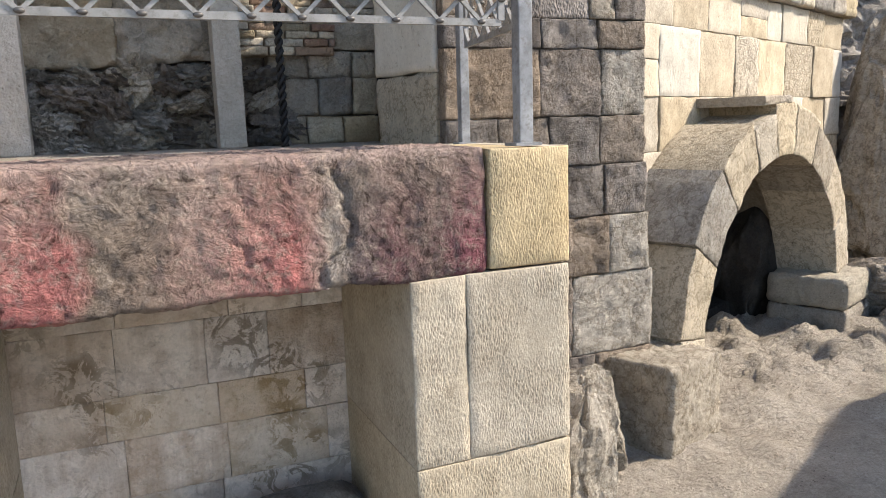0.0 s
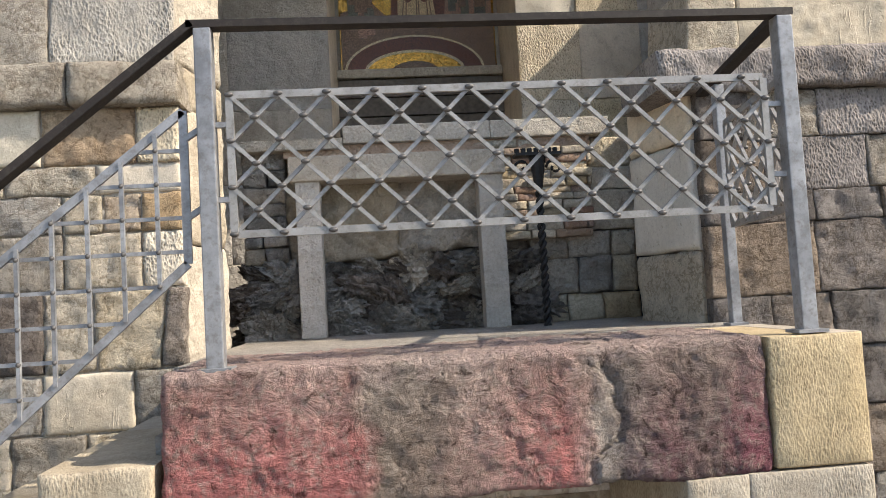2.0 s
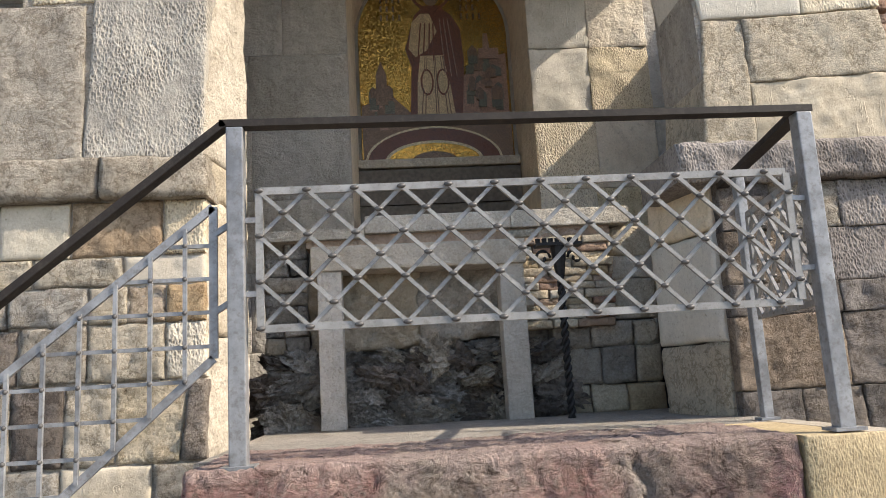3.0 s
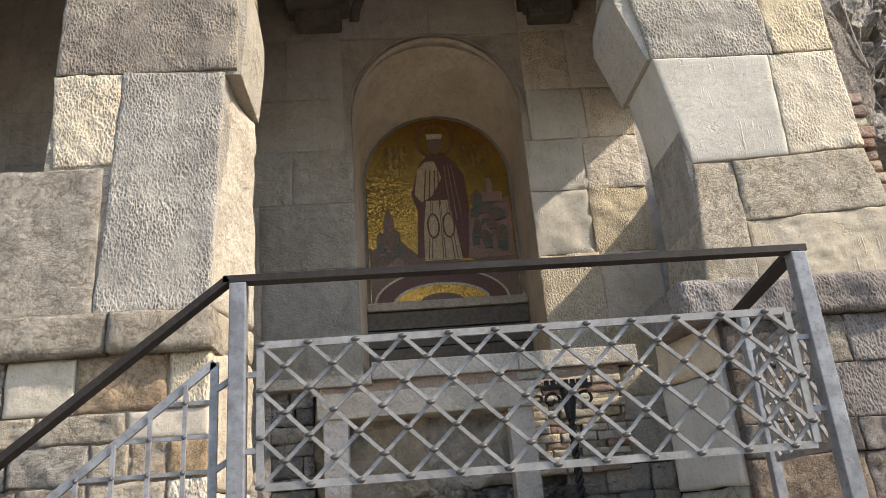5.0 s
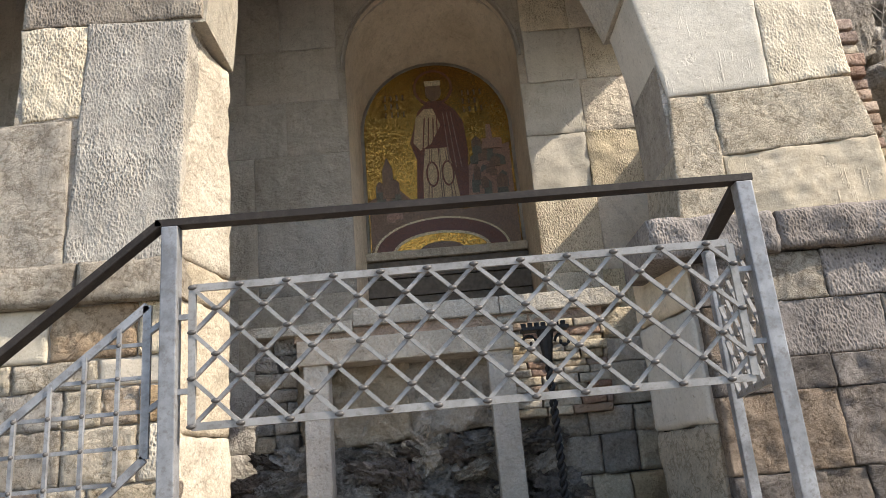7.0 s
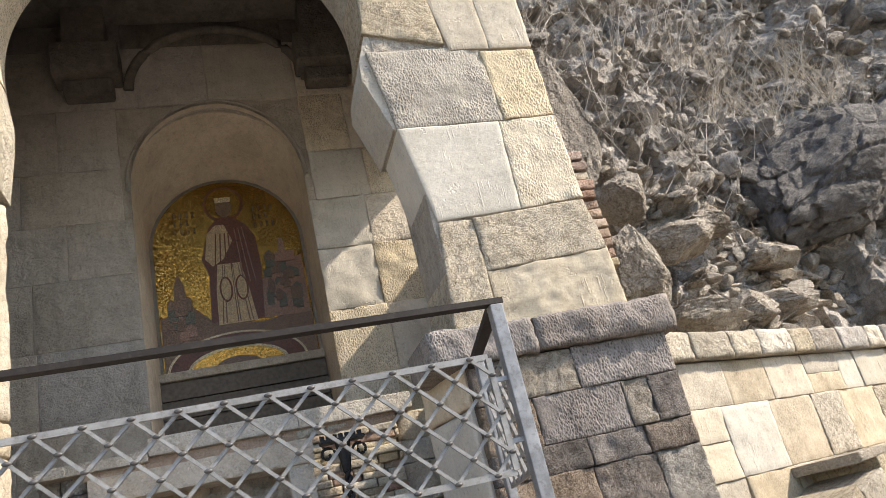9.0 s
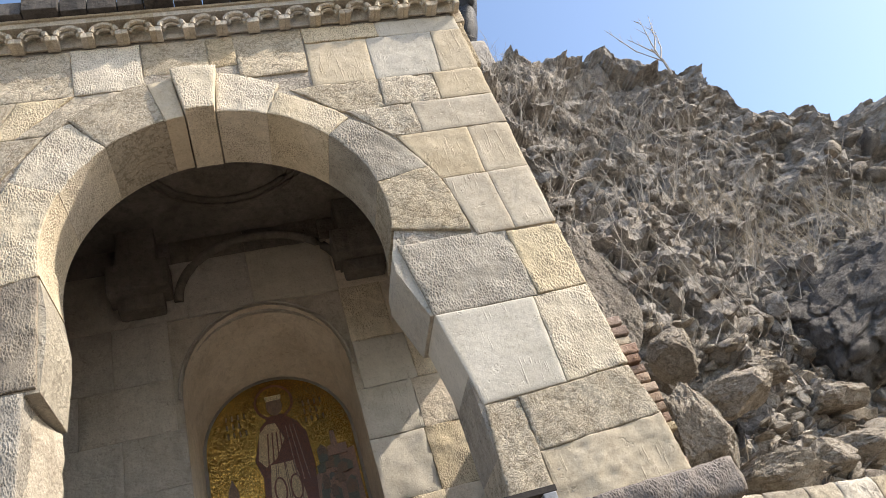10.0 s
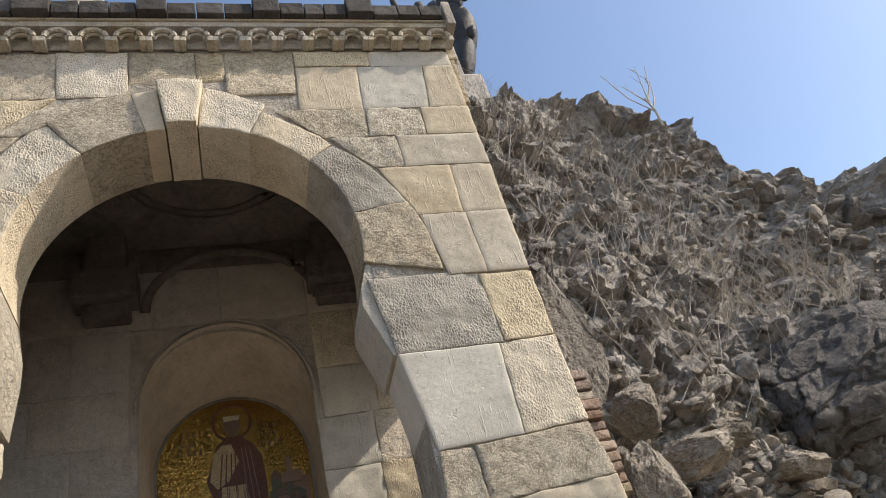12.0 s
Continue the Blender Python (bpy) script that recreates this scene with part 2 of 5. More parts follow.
# Bounced light of the porch, put into a warmer and brighter base colour.
VAULT = stone("bounce_lit_pale_stone", (0.60, 0.515, 0.375), (0.36, 0.295, 0.20), (0.66, 0.58, 0.44), tool=0.1, grit=0.25, stain=0.35, vary=0.1, grain_mix=0.2)
ROCK = stone("cliff_rock", (0.265, 0.243, 0.212), (0.075, 0.069, 0.061), (0.38, 0.35, 0.30), stain=0.65, tool=0.4, grit=1.2, island=True, vary=0.4, grain_mix=0.6)
BEDS = stone("tan_bedded_rock", (0.36, 0.325, 0.27), (0.15, 0.135, 0.11), (0.50, 0.455, 0.38), stain=0.5, grit=0.9, vary=0.3, island=True, finish="split")
ROCK_DARK = stone("dark_cliff_rock", (0.15, 0.145, 0.14), (0.075, 0.073, 0.07), (0.25, 0.24, 0.225), stain=0.6, tool=0.3, grit=1.2)
RUBBLE = stone("grey_rubble_rock", (0.34, 0.33, 0.30), (0.08, 0.08, 0.077), (0.42, 0.41, 0.38), stain=0.8, grit=1.4)
NICHE = stone("stained_pale_stone", (0.66, 0.575, 0.475), (0.36, 0.265, 0.175), (0.76, 0.70, 0.62), tool=0.1, grit=0.3, stain=0.85, vary=0.22, grain_mix=0.2, peel=(0.24, 0.175, 0.11), odd=(0.46, 0.31, 0.13))
# Shade inside the half-buried arch, carried by a near-black base colour.
HOLLOW = stone("shade_black_rock", (0.035, 0.032, 0.029), (0.015, 0.014, 0.013), (0.06, 0.055, 0.05))
GROUND = stone("dusty_ground", (0.38, 0.345, 0.29), (0.26, 0.23, 0.185), (0.44, 0.405, 0.345), tool=0.2, grit=0.9, stain=0.4)
BRICK = stone("old_brick", (0.34, 0.215, 0.16), (0.22, 0.14, 0.10), (0.42, 0.32, 0.25), tool=0.3, grit=0.6, odd=(0.45, 0.36, 0.24))
TILE = stone("dark_roof_tile", (0.075, 0.07, 0.065), (0.035, 0.033, 0.03), (0.12, 0.11, 0.10), tool=0.2, grit=0.4)
BRONZE = stone("dark_bronze", (0.035, 0.035, 0.038), (0.02, 0.02, 0.02), (0.06, 0.06, 0.058), rough=0.5, tool=0.1, grit=0.3)


def metal(name, a, b_, worn, rough=0.45, metallic=0.6):
    m, nt, b = nodes_of(name)
    co = add(nt, "TexCoord")
    n = add(nt, "TexNoise", Scale=9.0, Detail=6.0, Roughness=0.65)
    f = add(nt, "TexNoise", Scale=55.0, Detail=6.0, Roughness=0.7)
    nt.links.new(co.outputs["Object"], n.inputs["Vector"])
    nt.links.new(co.outputs["Object"], f.inputs["Vector"])
    c = mix(nt, ramp(nt, n.outputs[0], [(0.35, (0, 0, 0)), (0.65, (1, 1, 1))]), a, b_)
    c = mix(nt, ramp(nt, f.outputs[0], [(0.50, (0, 0, 0)), (0.68, (0.55, 0.55, 0.55))]), c, worn)
    nt.links.new(c, b.inputs["Base Color"])
    b.inputs["Roughness"].default_value = rough
    b.inputs["Metallic"].default_value = metallic
    b.inputs["Specular IOR Level"].default_value = 0.3
    bp = add(nt, "Bump", Strength=0.25, Distance=0.002)
    nt.links.new(f.outputs[0], bp.inputs["Height"])
    nt.links.new(bp.outputs[0], b.inputs["Normal"])
    return m


STEEL = metal("grey_steel_paint", (0.17, 0.17, 0.175), (0.34, 0.34, 0.345), (0.12, 0.10, 0.085), 0.40, 0.2)
RIVET = metal("grimy_steel_joint", (0.06, 0.056, 0.053), (0.11, 0.104, 0.10), (0.18, 0.165, 0.15), 0.5, 0.2)
LATTICE = metal("pale_steel_paint", (0.21, 0.203, 0.193), (0.33, 0.318, 0.302), (0.13, 0.11, 0.09), 0.45, 0.1)
RAIL = metal("dark_brown_rail_paint", (0.018, 0.014, 0.012), (0.032, 0.025, 0.021), (0.06, 0.05, 0.04), 0.7, 0.0)
IRON = metal("black_wrought_iron", (0.015, 0.015, 0.016), (0.03, 0.03, 0.03), (0.05, 0.04, 0.035), 0.55, 0.4)


def plain(name, col, rough=0.8, metallic=0.0, scale=30.0, amount=0.25):
    m, nt, b = nodes_of(name)
    co = add(nt, "TexCoord")
    n = add(nt, "TexNoise", Scale=scale, Detail=5.0)
    nt.links.new(co.outputs["Object"], n.inputs["Vector"])
    lo = tuple(c * (1 - amount) for c in col)
    hi = tuple(min(1, c * (1 + amount)) for c in col)
    nt.links.new(ramp(nt, n.outputs[0], [(0.3, lo), (0.7, hi)]), b.inputs["Base Color"])
    b.inputs["Roughness"].default_value = rough
    b.inputs["Metallic"].default_value = metallic
    bp = add(nt, "Bump", Strength=0.4, Distance=0.004)
    nt.links.new(n.outputs[0], bp.inputs["Height"])
    nt.links.new(bp.outputs[0], b.inputs["Normal"])
    return m


def tesserae(name, col, metallic, rough, vary=0.35):
    """Small glass or gold cubes, each set at its own slight angle."""
    m, nt, b = nodes_of(name)
    co = add(nt, "TexCoord")
    v = add(nt, "TexVoronoi", Scale=130.0, Randomness=0.55)
    nt.links.new(co.outputs["Object"], v.inputs["Vector"])
    e = nt.nodes.new("ShaderNodeTexVoronoi")
    e.feature = "DISTANCE_TO_EDGE"
    e.inputs["Scale"].default_value, e.inputs["Randomness"].default_value = 130.0, 0.55
    nt.links.new(co.outputs["Object"], e.inputs["Vector"])
    sep = add(nt, "SeparateColor")
    nt.links.new(v.outputs["Color"], sep.inputs[0])
    lo = tuple(c * (1 - vary) for c in col)
    hi = tuple(min(1, c * (1 + vary)) for c in col)
    c = ramp(nt, sep.outputs[0], [(0.0, lo), (1.0, hi)])
    joint = ramp(nt, e.outputs["Distance"], [(0.02, (0.25, 0.25, 0.25)), (0.07, (1, 1, 1))])
    nt.links.new(mix(nt, 1.0, c, joint, "MULTIPLY"), b.inputs["Base Color"])
    b.inputs["Metallic"].default_value, b.inputs["Roughness"].default_value = metallic, rough
    geo = add(nt, "NewGeometry")
    tilt = nt.nodes.new("ShaderNodeVectorMath")
    tilt.operation = "MULTIPLY_ADD"
    sub = nt.nodes.new("ShaderNodeVectorMath")
    sub.operation = "SUBTRACT"
    sub.inputs[1].default_value = (0.5, 0.5, 0.5)
    nt.links.new(v.outputs["Color"], sub.inputs[0])
    nt.links.new(sub.outputs[0], tilt.inputs[0])
    tilt.inputs[1].default_value = (0.34, 0.34, 0.34)
    nt.links.new(geo.outputs["Normal"], tilt.inputs[2])
    nrm = nt.nodes.new("ShaderNodeVectorMath")
    nrm.operation = "NORMALIZE"
    nt.links.new(tilt.outputs[0], nrm.inputs[0])
    nt.links.new(nrm.outputs[0], b.inputs["Normal"])
    return m


GOLD = tesserae("gold_tesserae", (0.45, 0.23, 0.05), 1.0, 0.22, 0.55)
MAROON = tesserae("maroon_tesserae", (0.16, 0.052, 0.024), 0.0, 0.4)
IVORY = tesserae("ivory_tesserae", (0.66, 0.55, 0.34), 0.0, 0.4)
TAN = tesserae("tan_tesserae", (0.52, 0.38, 0.21), 0.0, 0.4)
UMBER = tesserae("umber_tesserae", (0.20, 0.12, 0.07), 0.0, 0.4)
SLATE = tesserae("slate_tesserae", (0.13, 0.125, 0.085), 0.0, 0.4)
ROSE = tesserae("rose_tesserae", (0.33, 0.19, 0.13), 0.0, 0.4)
TWIG = plain("dry_twig", (0.40, 0.36, 0.31), 0.9)
STRAW = plain("dry_straw", (0.42, 0.36, 0.275), 0.9)
BOARD = plain("old_dark_board", (0.13, 0.11, 0.09), 0.8)


def lintel_paint():
    """Rough stone with faded red and purple paint in patches along it."""
    m = stone("red_painted_rough_stone", (0.41, 0.335, 0.275), (0.17, 0.145, 0.12), (0.54, 0.465, 0.395), stain=0.6, grit=1.9)
    nt = m.node_tree
    b = nt.nodes["Principled BSDF"]
    col = b.inputs["Base Color"].links[0].from_socket
    co = add(nt, "TexCoord")
    sep = add(nt, "SeparateXYZ")
    nt.links.new(co.outputs["Object"], sep.inputs[0])
    n = add(nt, "TexNoise", Scale=4.5, Detail=6.0, Roughness=0.65)
    nt.links.new(co.outputs["Object"], n.inputs["Vector"])
    wob = math_node(nt, "MULTIPLY", math_node(nt, "SUBTRACT", n.outputs[0], 0.5), 0.30)
    x = math_node(nt, "ADD", sep.outputs[0], wob)
    u = math_node(nt, "DIVIDE", math_node(nt, "ADD", x, 0.2), 1.9)
    red, pink, pur = (0.56, 0.20, 0.19), (0.54, 0.34, 0.30), (0.30, 0.10, 0.13)
    pale, black = (0.56, 0.49, 0.43), (0.19, 0.16, 0.155)
    paint = ramp(nt, u, [(0.0, red), (0.31, red), (0.345, (0.25, 0.20, 0.16)), (0.43, (0.28, 0.21, 0.17)), (0.50, pink),
                         (0.64, red), (0.685, pale), (0.72, black), (0.79, (0.22, 0.11, 0.12)), (0.86, (0.21, 0.14, 0.13)), (0.93, pur), (1.0, pur)])
    # weathered away towards the upper edge and in specks
    up = math_node(nt, "DIVIDE", math_node(nt, "SUBTRACT", math_node(nt, "ADD", sep.outputs[2], math_node(nt, "MULTIPLY", wob, 1.4)), 1.10), 0.38)
    keep = ramp(nt, up, [(0.30, (0.92, 0.92, 0.92)), (0.75, (0.45, 0.45, 0.45)), (0.95, (0.30, 0.30, 0.30))])
    sp = add(nt, "TexNoise", Scale=36.0, Detail=6.0, Roughness=0.7)
    nt.links.new(co.outputs["Object"], sp.inputs["Vector"])
    keep = math_node(nt, "MULTIPLY", keep, ramp(nt, sp.outputs[0], [(0.34, (0.25, 0.25, 0.25)), (0.52, (1, 1, 1))]))
    c = mix(nt, keep, col, paint)
    top = ramp(nt, up, [(0.90, (0, 0, 0)), (1.08, (0.6, 0.6, 0.6))])
    c = mix(nt, top, c, (0.52, 0.40, 0.36))
    vp = add(nt, "TexVoronoi", Scale=62.0)
    nt.links.new(co.outputs["Object"], vp.inputs["Vector"])
    hole = ramp(nt, vp.outputs["Distance"], [(0.10, (0.62, 0.59, 0.57)), (0.32, (1.04, 1.04, 1.04))])
    patch = ramp(nt, n.outputs[0], [(0.38, (0.4, 0.4, 0.4)), (0.58, (1, 1, 1))])
    c = mix(nt, patch, c, mix(nt, 1.0, c, hole, "MULTIPLY"))
    ck = add(nt, "TexNoise", Scale=19.0, Detail=12.0, Roughness=0.75, Distortion=1.2)
    nt.links.new(co.outputs["Object"], ck.inputs["Vector"])
    c = mix(nt, 1.0, c, ramp(nt, ck.outputs[0], [(0.36, (0.30, 0.27, 0.26)), (0.45, (0.95, 0.95, 0.95)), (0.62, (1.25, 1.22, 1.2))]), "MULTIPLY")
    nt.links.new(c, b.inputs["Base Color"])
    return m


LINTEL = lintel_paint()


# building helpers
def mesh_object(name, verts, faces, material, parent=None, label="", smooth=True):
    me = bpy.data.meshes.new(name)
    me.from_pydata([tuple(v) for v in verts], [], faces)
    me.materials.append(material)
    if smooth:
        me.polygons.foreach_set("use_smooth", [True] * len(me.polygons))
    me.update()
    ob = new(name, me)
    ob.parent = parent
    if label:
        ob["label"] = label
    return ob


def part(name, bm, material, parent=None, label="", smooth=False):
    bmesh.ops.recalc_face_normals(bm, faces=bm.faces)
    me = bpy.data.meshes.new(name)
    bm.to_mesh(me)
    bm.free()
    me.materials.append(material)
    if smooth:
        me.polygons.foreach_set("use_smooth", [True] * len(me.polygons))
    ob = new(name, me)
    ob.parent = parent
    if label:
        ob["label"] = label
    return ob


def empty(name, label, category, group="", kind=""):
    return tagged(new(name), label, category, group, kind)


def box(bm, x0, x1, y0, y1, z0, z1, m=None, bevel=0.0):
    r = bmesh.ops.create_cube(bm, size=1)
    vs = r["verts"]
    for v in vs:
        v.co = Vector((x0 + (v.co.x + 0.5) * (x1 - x0), y0 + (v.co.y + 0.5) * (y1 - y0), z0 + (v.co.z + 0.5) * (z1 - z0)))
    if bevel:
        es = list({e for v in vs for e in v.link_edges})
        bmesh.ops.bevel(bm, geom=es, offset=bevel, segments=2, affect="EDGES", profile=0.6)
    elif m is not None:
        bmesh.ops.transform(bm, matrix=m, verts=vs)
    return vs


def bar(bm, a, b, w, h=None, up=(0, 0, 1)):
    """A square bar from a to b."""
    a, b = Vector(a), Vector(b)
    d = b - a
    z = d.normalized()
    x = z.cross(Vector(up))
    if x.length < 1e-4:
        x = z.cross(Vector((0, 1, 0)))
    x.normalize()
    y = x.cross(z)
    h = h or w
    ring = []
    for p in (a, b):
        ring.append([bm.verts.new(p + x * sx * w / 2 + y * sy * h / 2) for sx, sy in ((-1, -1), (1, -1), (1, 1), (-1, 1))])
    for i in range(4):
        bm.faces.new((ring[0][i], ring[0][(i + 1) % 4], ring[1][(i + 1) % 4], ring[1][i]))
    bm.faces.new(ring[0][::-1])
    bm.faces.new(ring[1])


def tube(bm, pts, radii, n=6):
    """A tapered tube through points."""
    rings = []
    for i, p in enumerate(pts):
        p = Vector(p)
        d = Vector(pts[min(i + 1, len(pts) - 1)]) - Vector(pts[max(i - 1, 0)])
        z = d.normalized()
        x = z.orthogonal().normalized()
        y = z.cross(x)
        r = radii[i] if isinstance(radii, (list, tuple)) else radii
        rings.append([bm.verts.new(p + (x * math.cos(2 * math.pi * k / n) + y * math.sin(2 * math.pi * k / n)) * r) for k in range(n)])
    for a, b in zip(rings, rings[1:]):
        for k in range(n):
            bm.faces.new((a[k], a[(k + 1) % n], b[(k + 1) % n], b[k]))
    bm.faces.new(rings[0][::-1])
    bm.faces.new(rings[-1])


def front(y):
    """A wall plane that faces -y: (u, z, d) with d proud of it."""
    return lambda u, z, d: Vector((u, y - d, z))


def block(corners, plane, depth, material, parent, rough=0.012, edge=0.008, res=0.03, name="stone_block", proud=0.0, freq=5.0, joint=0.003, label=""):
    """One dressed stone: a quad (four (u, z), counter-clockwise from lower left) with worn edges and an uneven face."""
    c = [Vector((p[0], p[1])) for p in corners]
    mid = sum(c, Vector((0, 0))) / 4
    c = [p + (mid - p).normalized() * joint * 1.4 for p in c]
    w = max((c[1] - c[0]).length, (c[2] - c[3]).length)
    h = max((c[3] - c[0]).length, (c[2] - c[1]).length)
    nu, nv = max(4, min(30, int(w / res) + 3)), max(4, min(30, int(h / res) + 3))

    def spread(n, size):
        e = min(0.25, edge * 1.0 / size)
        return [0.0, e] + [e + (1 - 2 * e) * i / (n - 3) for i in range(1, n - 3)] + [1 - e, 1.0]

    us, vs_ = spread(nu, w), spread(nv, h)
    nu, nv = len(us), len(vs_)
    o = Vector((random.uniform(-50, 50), random.uniform(-50, 50), 0))
    verts, faces = [], []
    for j, v in enumerate(vs_):
        for i, u in enumerate(us):
            p = c[0].lerp(c[1], u).lerp(c[3].lerp(c[2], u), v)
            on = (i in (0, nu - 1)) + (j in (0, nv - 1))
            q = Vector((p.x * freq, p.y * freq, 0)) + o
            d = rough * (noise.fractal(q, 0.6, 2.3, 5) + 0.6 * noise.noise(q * 0.35) - 0.3 * abs(noise.noise(q * 1.7 + Vector((4, 4, 4)))) + 0.45 * noise.fractal(q * 3.3, 0.4, 2.3, 3)) + proud
            if on:
                d -= edge * (0.25 + 0.30 * on)
                wob = 0.35 * edge + 0.25 * rough
                p = p + Vector((noise.noise(q * 1.9 + Vector((9, 0, 0))), noise.noise(q * 1.9 + Vector((0, 9, 0))))) * wob
            verts.append(plane(p.x, p.y, d))
    for j in range(nv - 1):
        for i in range(nu - 1):
            a = j * nu + i
            faces.append((a, a + 1, a + nu + 1, a + nu))
    rim = [i for i in range(nu)] + [j * nu + nu - 1 for j in range(1, nv)] + [(nv - 1) * nu + i for i in range(nu - 2, -1, -1)] + [j * nu for j in range(nv - 2, 0, -1)]
    flat = [c[0].lerp(c[1], us[k % nu]).lerp(c[3].lerp(c[2], us[k % nu]), vs_[k // nu]) for k in rim]
    base = len(verts)
    verts += [plane(p.x, p.y, -depth) for p in flat]
    n = len(rim)
    for k in range(n):
        faces.append((rim[k], base + k, base + (k + 1) % n, rim[(k + 1) % n]))
    faces.append(tuple(base + k for k in range(n))[::-1])
    ob = mesh_object(name, verts, faces, material, parent, label)
    front_n = (nu - 1) * (nv - 1)
    ob.data.polygons.foreach_set("use_smooth", [i < front_n for i in range(len(faces))])
    return ob


def pick(mats):
    return random.choices([m for m, _ in mats], [w for _, w in mats])[0]


def coursed(parent, plane, u0, u1, z0, z1, heights, widths, mats, depth=0.1, keep=None, **kw):
    """Uneven courses of stones over a rectangle."""
    z = z0
    while z < z1 - 0.03:
        h = random.uniform(*heights)
        if z + h > z1 - heights[0] * 0.6:
            h = z1 - z
        u = u0
        while u < u1 - 0.02:
            w = random.uniform(*widths)
            if u + w > u1 - widths[0] * 0.5:
                w = u1 - u
            if keep is None or keep(u + w / 2, z + h / 2):
                mat = pick(mats)
                if h > 0.26 and w < 0.5 and random.random() < 0.25:
                    k = random.uniform(0.4, 0.6)
                    block([(u, z), (u + w, z), (u + w, z + h * k), (u, z + h * k)], plane, depth, mat, parent, **kw)
                    block([(u, z + h * k), (u + w, z + h * k), (u + w, z + h), (u, z + h)], plane, depth, pick(mats), parent, **kw)
                else:
                    block([(u, z), (u + w, z), (u + w, z + h), (u, z + h)], plane, depth, mat, parent, proud=random.uniform(-0.008, 0.012), **kw)
            u += w
        z += h


def extrude_poly(pts, plane, d0, d1):
    """A solid from a plane outline (may be concave)."""
    bm = bmesh.new()
    a = [bm.verts.new(plane(u, z, d0)) for u, z in pts]
    b = [bm.verts.new(plane(u, z, d1)) for u, z in pts]
    n = len(pts)
    for tri in geometry.tessellate_polygon([[Vector((u, z, 0)) for u, z in pts]]):
        bm.faces.new([a[i] for i in tri])
        bm.faces.new([b[i] for i in tri][::-1])
    for i in range(n):
        bm.faces.new((a[i], b[i], b[(i + 1) % n], a[(i + 1) % n]))
    return bm


def boulder(name, centre, size, material, parent=None, seed=0.0, sub=3, rough=0.35, freq=1.6, sharp=True, tilt=0.0):
    """A broken rock: a ball cut by many random planes, then pitted and chipped."""
    bm = bmesh.new()
    bmesh.ops.create_icosphere(bm, subdivisions=sub, radius=1)
    o = Vector((seed * 7.3, seed * 3.1, seed))
    r = random.Random(int(seed * 100) + 7)
    cuts = [(Vector((r.gauss(0, 1), r.gauss(0, 1), r.gauss(0, 0.8))).normalized(), r.uniform(0.62, 0.92)) for k in range(22)]
    turn = Matrix.Rotation(radians(tilt), 3, "Y")
    for v in bm.verts:
        p = v.co.copy()
        q = p * (1.05 + 0.18 * noise.noise(p * 1.3 + o))
        for n_, lim in cuts:
            over = q.dot(n_) - lim
            if over > 0:
                q -= n_ * over
        bed = noise.noise(Vector((p.x * 1.2, p.y * 1.2, p.z * 6.0)) + o)
        k = 1 + rough * (0.22 * noise.fractal(p * freq * 1.6 + o, 0.8, 2.2, 5) + 0.10 * abs(bed))
        crack = noise.voronoi(p * 2.3 + o + Vector((noise.noise(p * 3), noise.noise(p * 3 + o), 0)) * 0.35)[0]
        k -= 0.07 * max(0.0, 1 - (crack[1] - crack[0]) / 0.09)
        q = Vector((q.x * size[0], q.y * size[1], q.z * size[2])) * k
        v.co = turn @ q + Vector(centre)
    return part(name, bm, material, parent, smooth=not sharp)


# ---- chapel front ----
FY = 2.905
F = front(FY)
CX, CZ, R, RO = 0.80, 4.84, 1.035, 1.46
CX2 = -2.15


def arch_pts(cx, r, a0, a1, n=28):
    return [(cx + r * math.cos(radians(a0 + (a1 - a0) * i / n)), CZ + r * math.sin(radians(a0 + (a1 - a0) * i / n))) for i in range(n + 1)]


def struct(name, label, category):
    return empty(name, label, category, kind="structure")


wall_front = struct("wall_front", "chapel front wall of pale weathered sandstone blocks", "wall")
outline = [(2.12, 0.0), (2.12, 6.9), (-4.2, 6.9), (-4.2, 3.46), (-3.2, 3.46)]
outline += arch_pts(CX2, R + 0.04, 188, -8)
outline += [(-1.14, 3.46), (-1.14, 0.0), (-0.36, 0.0), (-0.36, 3.9), (-0.29, 3.96), (-0.29, 4.65)]
outline += arch_pts(CX, R + 0.04, 188, -12) + [(1.96, 3.6), (1.99, 0.0)]
part("wall_core", extrude_poly(outline, F, -0.014, -0.50), MORTAR, wall_front)
part("wall_core", extrude_poly([(2.122, 0.0), (2.85, 0.0), (2.85, 6.9), (2.122, 6.9)], F, -0.014, -0.26), MORTAR, wall_front)
bm = bmesh.new()
box(bm, -4.2, -1.14, FY + 0.036, FY + 0.5, 0, 3.45)
part("wall_core", bm, MORTAR, wall_front)


def voussoirs(cx, joints, mats, key=None):
    """Arch stones between joints (angle, outer radius before it, outer radius after it)."""
    for i, (a, b) in enumerate(zip(joints, joints[1:])):
        pl = lambda u, r, d: Vector((cx + r * math.cos(-u / 1.2), FY - d, CZ + r * math.sin(-u / 1.2)))
        u0, u1 = -radians(a[0]) * 1.2, -radians(b[0]) * 1.2
        if key == i:
            block([(u0 + 0.012, R - 0.015), (u1 - 0.012, R - 0.015), (u1 + 0.012, b[1]), (u0, a[2])], pl, 0.5, mats[i], wall_front, rough=0.006, proud=0.075, res=0.03, name="keystone")
        else:
            block([(u0, R), (u1, R), (u1, b[1]), (u0, a[2])], pl, 0.5, mats[i], wall_front, rough=0.010, proud=random.uniform(0, 0.010), res=0.024, name="voussoir", joint=0.0008, edge=0.006)


